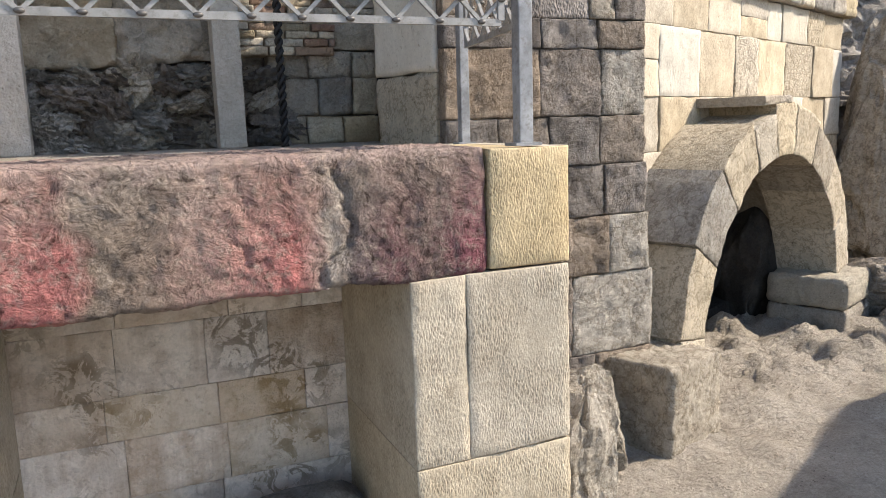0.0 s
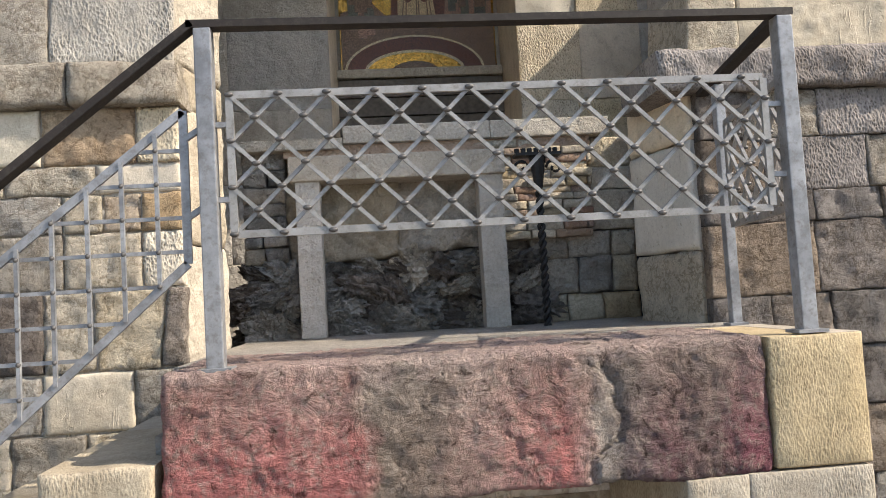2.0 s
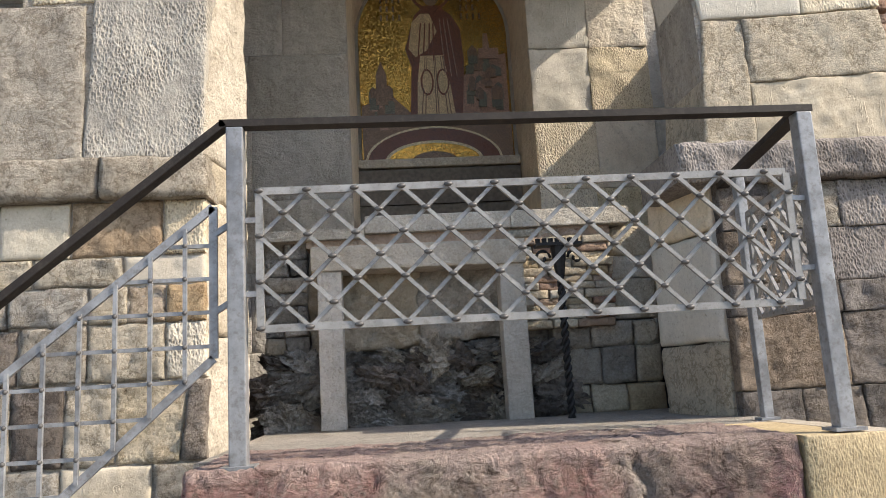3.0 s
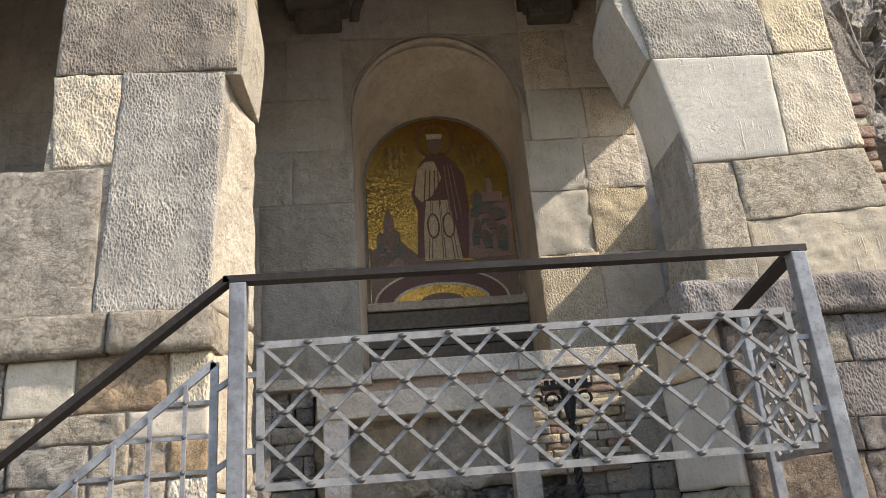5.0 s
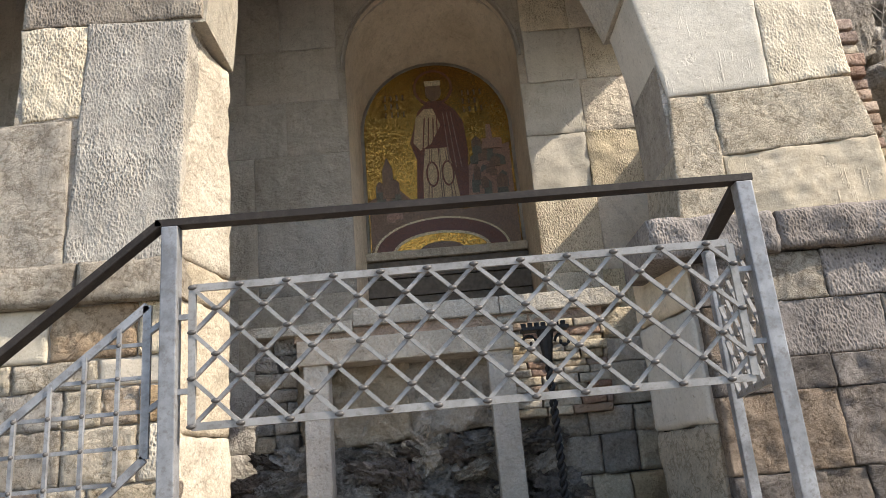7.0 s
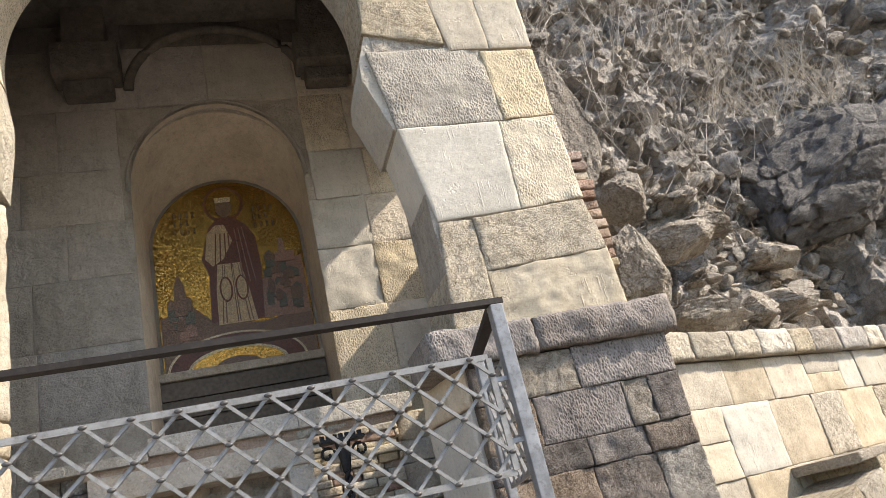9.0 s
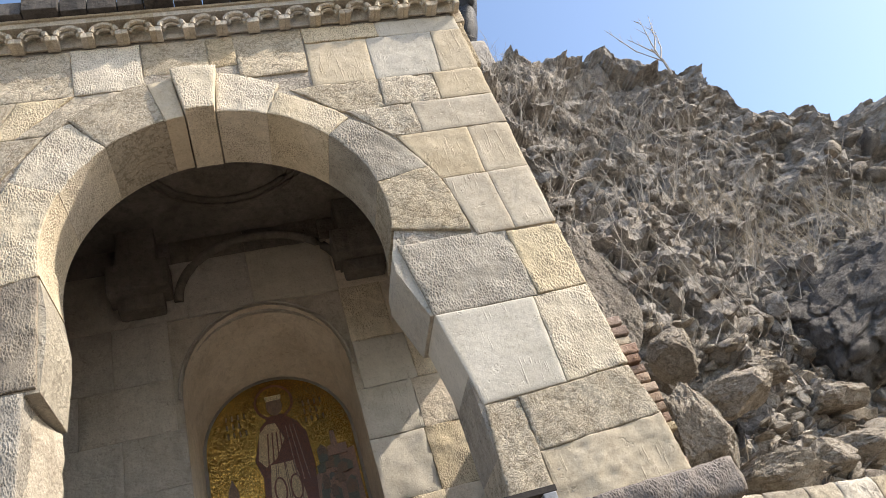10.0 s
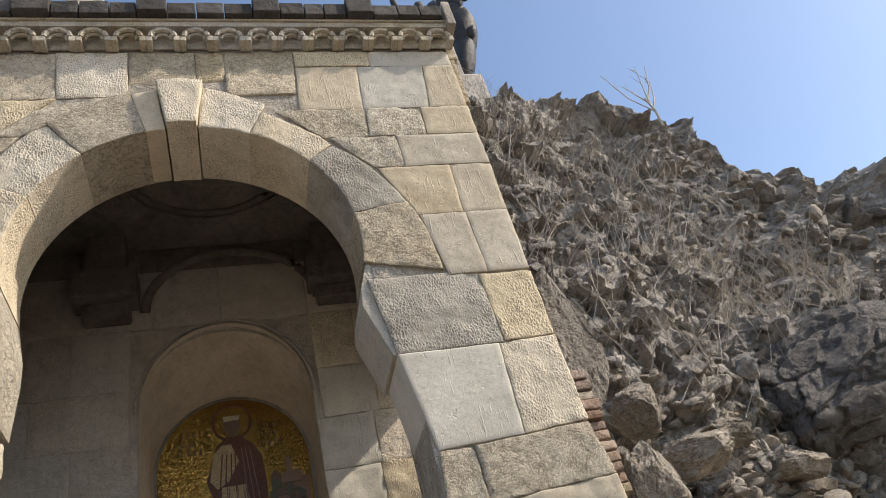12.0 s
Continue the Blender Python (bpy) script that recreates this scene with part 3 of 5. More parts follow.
def courses(parent, plane, rows, depth, **kw):
    """Stones course by course: foot, head, joints at the foot, joints at the head (None: upright), materials."""
    for z0, z1, low, high, mats in rows:
        high = high or low
        for i, m in enumerate(mats):
            if m is None:
                continue
            rg = 0.012 if m in SPLITS else 0.005 if m in (WARM_SMOOTH, PALE_SMOOTH) else 0.008
            block([(low[i], z0), (low[i + 1], z0), (high[i + 1], z1), (high[i], z1)], plane, depth, m, parent, rough=rg, proud=random.uniform(-0.004, 0.006), **kw)


SPLITS = (PALE_SPLIT, GREY_SPLIT, OCHRE_SPLIT, BROWN_SPLIT, DARK_SPLIT)
FACE = [(PALE_PECKED, 3), (WARM_SMOOTH, 2), (PALE_SPLIT, 3), (GREY_PECKED, 1)]
voussoirs(CX, [(188, 0, 1.34), (153, 1.36, 1.36), (128, 1.42, 1.42), (104, 1.46, 1.43), (97, 1.43, 1.47), (85, 1.47, 1.46), (66, 1.36, 1.27), (40, 1.26, 1.26), (10, 1.41, 1.41), (-13, 1.54, 0)],
          [PALE_PECKED, PALE_PECKED, PALE_SPLIT, WARM_SMOOTH, PALE_PECKED, PALE_PECKED, PALE_PECKED, GREY_PECKED, PALE_SPLIT], key=4)
voussoirs(CX2, [(a, RO, RO) for a in (188, 160, 130, 110, 97, 83, 66, 46, 22, -8)], [PALE_PECKED, GREY_PECKED, PALE_SPLIT] * 3)

# jambs and piers, stone by stone
JAMB_R = [
    ([(1.93, 2.66), (2.19, 2.66), (2.19, 3.32), (1.99, 3.32)], PALE_SPLIT, 0.50, 0.010),
    ([(2.19, 2.66), (2.95, 2.66), (2.93, 3.04), (2.19, 3.00)], WARM_SMOOTH, 0.30, 0.014),
    ([(2.19, 3.00), (2.93, 3.04), (2.88, 3.36), (2.19, 3.32)], PALE_SPLIT, 0.30, 0.010),
    ([(1.99, 3.32), (2.49, 3.34), (2.51, 3.93), (1.89, 3.93)], PALE_SMOOTH, 0.45, 0.002),
    ([(2.49, 3.34), (2.885, 3.37), (2.88, 3.945), (2.51, 3.93)], PALE_PECKED, 0.30, 0.008),
    ([(1.89, 3.93), (2.55, 3.93), (2.52, 4.48), (1.81, 4.47)], GREY_PECKED, 0.45, 0.008),
    ([(2.55, 3.935), (2.88, 3.945), (2.875, 4.43), (2.52, 4.44)], PALE_PECKED, 0.30, 0.008),
]
JAMB_L = [
    ([(-0.86, 2.73), (-0.345, 2.73), (-0.30, 3.97), (-0.80, 3.98)], GREY_PECKED, 0.30, 0.010),
    ([(-1.10, 3.47), (-0.82, 3.48), (-0.80, 3.98), (-1.14, 3.98)], PALE_PECKED, 0.50, 0.012),
    ([(-1.75, 2.73), (-0.86, 2.73), (-0.86, 3.46), (-1.72, 3.46)], GREY_SPLIT, 0.30, 0.009),
    ([(-2.6, 2.73), (-1.75, 2.73), (-1.72, 3.45), (-2.6, 3.45)], PALE_SPLIT, 0.30, 0.02),
    ([(-1.13, 3.98), (-0.24, 3.98), (-0.235, 4.70), (-1.12, 4.70)], STAINED, 0.50, 0.010),
    ([(-4.2, 2.73), (-3.4, 2.73), (-3.4, 3.45), (-4.2, 3.45)], PALE_SPLIT, 0.30, 0.02),
    ([(-3.4, 2.73), (-2.6, 2.73), (-2.6, 3.45), (-3.4, 3.45)], GREY_SPLIT, 0.30, 0.02),
]
for quad, mat, dep, rg in JAMB_R + JAMB_L:
    block(quad, F, dep, mat, wall_front, rough=rg, res=0.018, edge=0.008, freq=4.5, joint=0.0015)
# lower jambs inside the opening
splay = lambda u, z, d: Vector((-0.335 + 0.198 * u + 0.98 * d, FY + 0.01 + 0.98 * u - 0.198 * d, z))
for z0, z1, mat in ((1.40, 1.95, CREAM), (1.95, 2.56, CREAM), (2.56, 2.74, CREAM), (2.74, 3.95, CREAM)):
    block([(0.0, z0), (0.50, z0), (0.50, z1), (0.0, z1)], splay, 0.12, mat, wall_front, rough=0.012, edge=0.02, res=0.04)
splay_r = lambda u, z, d: Vector((1.80 + 0.2 * u - 0.98 * d, 3.41 - 0.98 * u - 0.2 * d, z))
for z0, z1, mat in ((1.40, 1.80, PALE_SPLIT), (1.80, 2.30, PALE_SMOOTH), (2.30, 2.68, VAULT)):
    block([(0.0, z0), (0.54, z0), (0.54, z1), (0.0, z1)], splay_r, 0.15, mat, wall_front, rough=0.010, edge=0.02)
# impost at the springing of the arch, turned inwards
for pts in ([(-0.32, 3.96), (-0.225, 3.96), (-0.195, 4.30), (-0.195, 4.45), (-0.23, 4.69), (-0.32, 4.69)], [(1.97, 4.62), (1.83, 4.62), (1.765, 4.42), (1.755, 4.30), (1.87, 3.94), (1.97, 3.94)]):
    part("impost", extrude_poly(pts, F, -0.02, -0.515), PALE, wall_front)

# courses above the springing
ROWS_Z = [4.70, 5.04, 5.48, 5.84, 6.20]


def side(cx, z, sgn):
    k = 1.42 ** 2 - (z - CZ) ** 2
    return cx + sgn * math.sqrt(k) if k > 0 else None


def split(uL, uR, z0, z1, wmin, wmax):
    """Stones between two slanted ends given at the foot and the head of the course."""
    cuts = [0.0]
    width = max(uR[0] - uL[0], uR[1] - uL[1])
    while cuts[-1] < 1 - 1e-6:
        s = cuts[-1] + random.uniform(wmin, wmax) / width
        cuts.append(1.0 if s > 1 - wmin * 0.7 / width else s)
    for a, b in zip(cuts, cuts[1:]):
        q = [(uL[0] + (uR[0] - uL[0]) * a, z0), (uL[0] + (uR[0] - uL[0]) * b, z0), (uL[1] + (uR[1] - uL[1]) * b, z1), (uL[1] + (uR[1] - uL[1]) * a, z1)]
        block(q, F, 0.2, pick(FACE), wall_front, rough=random.choice([0.006, 0.012]), res=0.035, joint=0.001)


for z0, z1 in zip(ROWS_Z, ROWS_Z[1:]):
    l0, l1 = side(CX, z0, -1), side(CX, z1, -1)
    m0, m1 = side(CX2, z0, 1), side(CX2, z1, 1)
    n0, n1 = side(CX2, z0, -1), side(CX2, z1, -1)
    if max(l0 - m0, l1 - m1) > 0.1:
        split((min(m0, l0), m1), (l0, l1), z0, z1, 0.35, 0.65)
    split((-4.2, -4.2), (n0, n1), z0, z1, 0.35, 0.7)
PP, GP, WS, PS, SP = PALE_PECKED, GREY_PECKED, WARM_SMOOTH, PALE_SMOOTH, PALE_SPLIT
courses(wall_front, F, [
    (4.45, 4.96, (2.33, 2.59, 2.875), (2.25, 2.57, 2.875), (WS, WS)),
    (4.96, 5.41, (2.24, 2.56, 2.875), (2.05, 2.57, 2.88), (WS, WS)),
    (5.41, 5.72, (2.04, 2.25, 2.88), (1.76, 2.24, 2.87), (SP, WS)),
    (5.72, 6.02, (1.72, 2.05, 2.48, 2.87), (1.42, 2.07, 2.49, 2.87), (SP, SP, WS)),
    (6.02, 6.51, (1.59, 2.06, 2.57, 2.87), (1.62, 2.09, 2.62, 2.87), (WS, PS, WS)),
    (6.51, 6.69, (1.62, 2.2, 2.87), None, (PP, PS)),
], 0.2, res=0.028, joint=0.001, edge=0.006)
courses(wall_front, F, [
    (6.20, 6.69, (-0.70, -0.02, 0.44), (-0.70, -0.04, 0.43), (SP, PP)),
    (6.34, 6.69, (0.44, 0.90), None, (SP,)),
    (6.20, 6.69, (1.10, 1.59), (1.10, 1.62), (SP,)),
    (6.36, 6.69, (0.90, 1.10), None, (SP,)),
    (6.20, 6.69, (-4.2, -3.5, -2.9, -2.2, -1.7, -1.2, -0.70), None, (SP, PP, WS, SP, PP, SP)),
], 0.2, res=0.028, joint=0.001, edge=0.006)

# rough lower wall beside the stair, with a thin ledge course on it
FL = front(FY - 0.01)
for u0, u1 in ((-4.2, -3.3), (-3.3, -2.4), (-2.4, -1.75), (-1.75, -1.25), (-1.25, -0.77), (-0.77, -0.31)):
    block([(u0, 2.545), (u1, 2.545), (u1, 2.73), (u0, 2.73)], FL, 0.3, GREY_SPLIT, wall_front, rough=0.015, proud=0.05, edge=0.02, res=0.035)
DP = DARK_PECKED
GS, OC, BS, DS = GREY_SPLIT, OCHRE_SPLIT, BROWN_SPLIT, DARK_SPLIT
coursed(wall_front, front(FY), -4.2, -1.5, 0.0, 2.545, (0.19, 0.36), (0.28, 0.62), [(GS, 4), (OC, 1), (SP, 2), (BS, 0.8)], depth=0.25, rough=0.019, edge=0.012, res=0.035, joint=0.004)
courses(wall_front, front(FY), [
    (2.30, 2.545, (-1.5, -1.2, -0.90, -0.51, -0.33), None, (GS, PS, OC, PP)),
    (2.175, 2.30, (-1.5, -1.05, -0.68, -0.33), None, (SP, SP, WS)),
    (2.01, 2.175, (-1.5, -1.15, -0.82, -0.66, -0.50, -0.33), None, (GS, GS, SP, OC, OC)),
    (1.77, 2.01, (-1.5, -1.1, -0.82, -0.50, -0.33), None, (BS, GS, SP, PP)),
    (1.43, 1.77, (-1.5, -1.12, -0.91, -0.70, -0.44, -0.33), (-1.5, -1.12, -0.91, -0.71, -0.40, -0.33), (GS, DS, SP, SP, BS)),
    (1.18, 1.43, (-1.5, -1.2, -0.92, -0.55, -0.33), None, (SP, GS, WS, GS)),
    (0.90, 1.18, (-1.5, -1.05, -0.75, -0.33), None, (SP, GS, SP)),
    (0.0, 0.90, (-1.5, -0.95, -0.33), None, (GS, SP)),
], 0.25, edge=0.012, res=0.018, joint=0.0045, freq=6.0)

# dark weathered wall below the right pier, and its ledge
wall_dark = struct("wall_dark_footing", "dark weathered footing wall of rough blocks", "wall")
FD = front(2.83)
bm = bmesh.new()
box(bm, 1.95, 3.04, 2.868, 3.35, -0.2, 2.45)
part("wall_core", bm, MORTAR, wall_dark)
for u0, u1 in ((1.74, 2.32), (2.32, 3.12)):
    block([(u0, 2.50), (u1, 2.49), (u1, 2.685), (u0, 2.68)], FD, 0.45, DARK_PECKED, wall_dark, rough=0.02, proud=0.05, edge=0.025, res=0.03)
courses(wall_dark, FD, [
    (2.28, 2.495, (1.93, 2.17, 2.49, 3.05), None, (DS, GS, DP)),
    (2.04, 2.28, (1.93, 2.22, 2.71, 2.86, 3.05), None, (BS, DP, GS, DS)),
    (1.90, 2.04, (1.93, 2.44, 2.76, 3.04), None, (DS, DS, BS)),
    (1.58, 1.90, (1.93, 2.43, 2.78, 3.04), None, (BS, DS, GS)),
    (1.34, 1.58, (1.93, 2.20, 2.48, 2.77, 3.05), None, (DS, BS, DS, BS)),
    (1.08, 1.34, (1.93, 2.28, 2.57, 2.80, 3.06), None, (DS, BS, DS, DS)),
], 0.45, edge=0.007, res=0.018, joint=0.002, freq=7.0)
courses(wall_dark, FD, [
    (0.78, 1.08, (1.93, 2.25, 2.57, 2.83, 3.08), None, (DS, DS, BS, GS)),
    (0.36, 0.78, (1.93, 2.30, 2.61, 3.11), None, (DS, DS, GS)),
    (-0.05, 0.36, (1.93, 2.40, 2.75, 3.11), None, (DS, DS, BS)),
], 0.45, edge=0.007, res=0.018, joint=0.002, freq=7.0)

# cornice: blind arcade, moulding, stepped tiles
cornice = struct("cornice", "carved cornice with a row of small blind arches", "cornice")
STEP = 0.235


def blind_arch():
    bm = bmesh.new()
    n = 10
    for r, w, y in ((0.085, 0.021, 0.100), (0.060, 0.013, 0.075)):
        tube(bm, [(r * math.cos(math.pi * i / n), -y, 0.045 + r * math.sin(math.pi * i / n)) for i in range(n + 1)], w, 6)
    box(bm, -0.118, -0.074, -0.110, 0.0, -0.005, 0.050, bevel=0.008)
    box(bm, 0.074, 0.118, -0.110, 0.0, -0.005, 0.050, bevel=0.008)
    box(bm, -0.118, 0.118, -0.012, 0.0, 0.02, 0.20)
    box(bm, -0.118, 0.118, -0.118, 0.0, 0.150, 0.20)
    me = bpy.data.meshes.new("blind_arch")
    bmesh.ops.recalc_face_normals(bm, faces=bm.faces)
    bm.to_mesh(me)
    bm.free()
    me.materials.append(CREAM)
    return me


arch_mesh = blind_arch()
for i in range(30):
    o = new("blind_arch", arch_mesh)
    o.parent = cornice
    o.location = (2.80 - i * STEP, FY, 6.70)
bm = bmesh.new()
box(bm, -4.2, 2.90, FY - 0.135, FY + 0.5, 6.902, 6.925, bevel=0.006)
part("moulding", bm, CREAM, cornice)
roof = struct("roof", "dark stone roof with stepped eave tiles", "roof")
bm = bmesh.new()
vs = [bm.verts.new(p) for p in ((-4.2, FY - 0.06, 6.928), (2.9, FY - 0.06, 6.928), (2.9, 6.6, 7.5), (-4.2, 6.6, 7.5), (-4.2, FY - 0.06, 6.95), (2.9, FY - 0.06, 6.95), (2.9, 6.6, 7.6), (-4.2, 6.6, 7.6))]
for f in ((3, 2, 1, 0), (4, 5, 6, 7), (0, 1, 5, 4), (1, 2, 6, 5), (2, 3, 7, 6), (3, 0, 4, 7)):
    bm.faces.new([vs[i] for i in f])
part("roof_slab", bm, TILE, roof)
u, k = 2.86, 1
while u > -4.1:
    tall = k % 4 == 0
    w = random.uniform(0.20, 0.25) if tall else random.uniform(0.15, 0.21)
    bm = bmesh.new()
    zt = 7.12 if tall else 7.065 + random.uniform(-0.012, 0.012)
    box(bm, u - w + 0.004, u - 0.004, FY - (0.21 if tall else 0.18), FY + 0.3, 6.93 + random.uniform(-0.004, 0.004), zt, bevel=0.008)
    part("roof_tile", bm, TILE, roof)
    u -= w
    k += 1
bm = bmesh.new()
box(bm, 2.885, 2.955, FY - 0.18, FY + 1.6, 6.82, 7.12, bevel=0.012)
part("verge_stone", bm, GREY, roof)
bm = bmesh.new()
box(bm, 2.865, 2.96, FY + 0.02, FY + 1.6, 6.62, 6.86, bevel=0.02)
part("verge_moulding", bm, CREAM, roof)
bm = bmesh.new()
box(bm, 2.862, 2.925, FY + 0.03, FY + 0.9, 6.10, 6.622, bevel=0.015)
part("verge_strip", bm, WARM, roof)
bm = bmesh.new()
box(bm, 0.10, 0.20, FY - 0.13, FY - 0.03, 7.0, 7.26, bevel=0.008)
box(bm, 0.02, 0.28, FY - 0.125, FY - 0.035, 7.15, 7.20, bevel=0.008)
roof_cross = empty("stone_finial", "small pale stone finial on the roof edge", "finial")
part("finial_stone", bm, CREAM, roof_cross)

# ---- porch behind the arch ----
BY = 5.28
wall_back = struct("wall_porch_back", "inner porch wall of grey stone with an arched niche", "wall")
FB = front(BY)
NX = 0.93
niche_out = [(NX - 0.72, 3.30)] + [(NX + 0.72 * math.cos(radians(a)), 5.02 + 0.76 * math.sin(radians(a))) for a in range(180, -1, -9)] + [(NX + 0.72, 3.30)]
back_pts = [(2.62, 1.4), (2.62, 6.75), (-4.2, 6.75), (-4.2, 1.4), (NX - 0.72, 1.4)] + niche_out + [(NX + 0.72, 1.4)]
part("wall_core", extrude_poly(back_pts, FB, -0.03, -0.85), PLASTER, wall_back)

z = 1.4
while z < 6.7:
    h = random.uniform(0.42, 0.66)
    zt = min(z + h, 6.75)

    def edge_x(zz, sgn):
        if z > 5.80:
            return NX
        return NX + sgn * (0.72 if zt < 5.05 else 0.79)
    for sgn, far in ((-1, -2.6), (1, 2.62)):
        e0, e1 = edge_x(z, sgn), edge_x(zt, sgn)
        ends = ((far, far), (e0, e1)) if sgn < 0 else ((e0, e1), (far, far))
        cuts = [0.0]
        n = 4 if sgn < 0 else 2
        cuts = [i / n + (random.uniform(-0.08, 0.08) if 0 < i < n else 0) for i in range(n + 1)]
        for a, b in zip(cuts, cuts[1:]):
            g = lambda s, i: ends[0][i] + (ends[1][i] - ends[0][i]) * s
            # Right of the niche the sunlight is put into paler stones.
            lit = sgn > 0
            # Above 6 m the shade under the ceiling is put into the colour.
            block([(g(a, 0), z), (g(b, 0), z), (g(b, 1), zt), (g(a, 1), zt)], FB, 0.1, SHADED if z > 6.0 else pick([(VAULT, 1), (PALE_SMOOTH, 1), (PALE_PECKED, 2)]) if lit else PLASTER, wall_back,
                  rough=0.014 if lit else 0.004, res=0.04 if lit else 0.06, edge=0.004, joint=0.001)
    z = zt
# niche: tapering vault and jambs
rings = []
MX, MZ, MR, MY = 0.94, 4.74, 0.665, 5.99
for t in (0.0, 0.35, 0.7, 1.0):
    hw, sz, hz, y = 0.72 + (MR + 0.03 - 0.72) * t, 5.02 + (MZ - 5.02) * t, 0.80 + (MR + 0.03 - 0.80) * t, BY - 0.004 + (MY - BY) * t
    cx = NX + (MX - NX) * t
    rings.append([(cx - hw, y, 2.95), (cx - hw, y, sz * 0.5 + 1.6)] + [(cx + hw * math.cos(radians(a)), y, sz + hz * math.sin(radians(a))) for a in range(180, -1, -10)] + [(cx + hw, y, sz * 0.5 + 1.6), (cx + hw, y, 2.95)])
n = len(rings[0])
verts = [p for r in rings for p in r]
faces = [(j * n + i, j * n + i + 1, (j + 1) * n + i + 1, (j + 1) * n + i) for j in range(3) for i in range(n - 1)]
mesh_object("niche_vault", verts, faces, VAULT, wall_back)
bm = bmesh.new()
box(bm, NX - 0.75, NX + 0.75, MY + 0.035, MY + 0.14, 2.0, 5.9)
part("niche_back", bm, PLASTER, wall_back)
bm = bmesh.new()
box(bm, NX - 0.70, NX + 0.70, MY - 0.13, MY + 0.03, 3.50, 3.575, bevel=0.01)
part("niche_sill", bm, CREAM, wall_back)
for i in range(3):
    bm = bmesh.new()
    box(bm, NX - 0.70, NX + 0.70, MY - 0.10, MY - 0.06, 3.02 + i * 0.16, 3.17 + i * 0.16, bevel=0.006)
    part("board", bm, BOARD, wall_back, "dark old wooden board")
# moulding rolls round the niche, the blind arch and the corbels
bm = bmesh.new()
tube(bm, [(NX + 0.75 * math.cos(radians(a)), BY - 0.015, 5.02 + 0.83 * math.sin(radians(a))) for a in range(180, -1, -6)], 0.012, 8)
part("arch_roll", bm, PLASTER, wall_back, smooth=True)
bm = bmesh.new()
tube(bm, [(1.05 + 0.78 * math.cos(radians(a)), BY - 0.02, 6.02 + 0.62 * math.sin(radians(a))) for a in range(180, -1, -6)], 0.045, 8)
part("arch_roll", bm, SHADED, wall_back, smooth=True)
# Corbels and ceiling wear the darker stone in place of real shade.
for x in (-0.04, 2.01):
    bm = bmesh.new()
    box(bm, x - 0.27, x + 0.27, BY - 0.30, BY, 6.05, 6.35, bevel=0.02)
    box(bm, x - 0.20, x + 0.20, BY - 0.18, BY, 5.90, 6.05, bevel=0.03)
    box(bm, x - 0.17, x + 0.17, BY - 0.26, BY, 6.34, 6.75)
    part("corbel", bm, SHADED, wall_back)
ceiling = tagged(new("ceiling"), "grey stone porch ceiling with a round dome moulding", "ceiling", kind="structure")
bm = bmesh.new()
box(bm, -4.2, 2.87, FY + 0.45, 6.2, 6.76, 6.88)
part("vault_slab", bm, SHADED, ceiling)
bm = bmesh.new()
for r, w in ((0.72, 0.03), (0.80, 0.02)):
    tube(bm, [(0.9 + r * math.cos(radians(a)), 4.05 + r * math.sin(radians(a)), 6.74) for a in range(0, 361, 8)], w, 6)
part("dome_ring", bm, SHADED, ceiling, smooth=True)
wall_side = struct("wall_porch_side", "porch side wall with an opening to the rock", "wall")
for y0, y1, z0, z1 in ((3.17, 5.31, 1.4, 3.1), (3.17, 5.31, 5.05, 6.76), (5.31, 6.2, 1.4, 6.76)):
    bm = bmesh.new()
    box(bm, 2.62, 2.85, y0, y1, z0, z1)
    part("wall_core", bm, SHADED if z0 > 5 else PLASTER, wall_side)
# Unseen wall, added to keep light out of the porch bays.
wall_cross = struct("wall_cross_added", "plain dark cross wall added to darken the porch bays", "wall")
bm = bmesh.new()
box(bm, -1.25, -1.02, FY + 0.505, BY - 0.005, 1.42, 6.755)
part("wall_core", bm, SHADED, wall_cross)
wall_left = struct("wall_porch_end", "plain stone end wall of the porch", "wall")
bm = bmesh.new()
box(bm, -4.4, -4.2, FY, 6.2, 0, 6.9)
part("wall_core", bm, SHADED, wall_left)

# ---- landing, red lintel, lower niche ----
floor = tagged(new("floor_landing"), "worn dusty stone landing floor", "floor", kind="structure")
bm = bmesh.new()
box(bm, -0.22, 1.98, 2.25, 4.1, 1.30, 1.475)
box(bm, -4.2, 2.62, 4.1, 6.0, 1.2, 1.42)
part("floor_slab", bm, GROUND, floor)


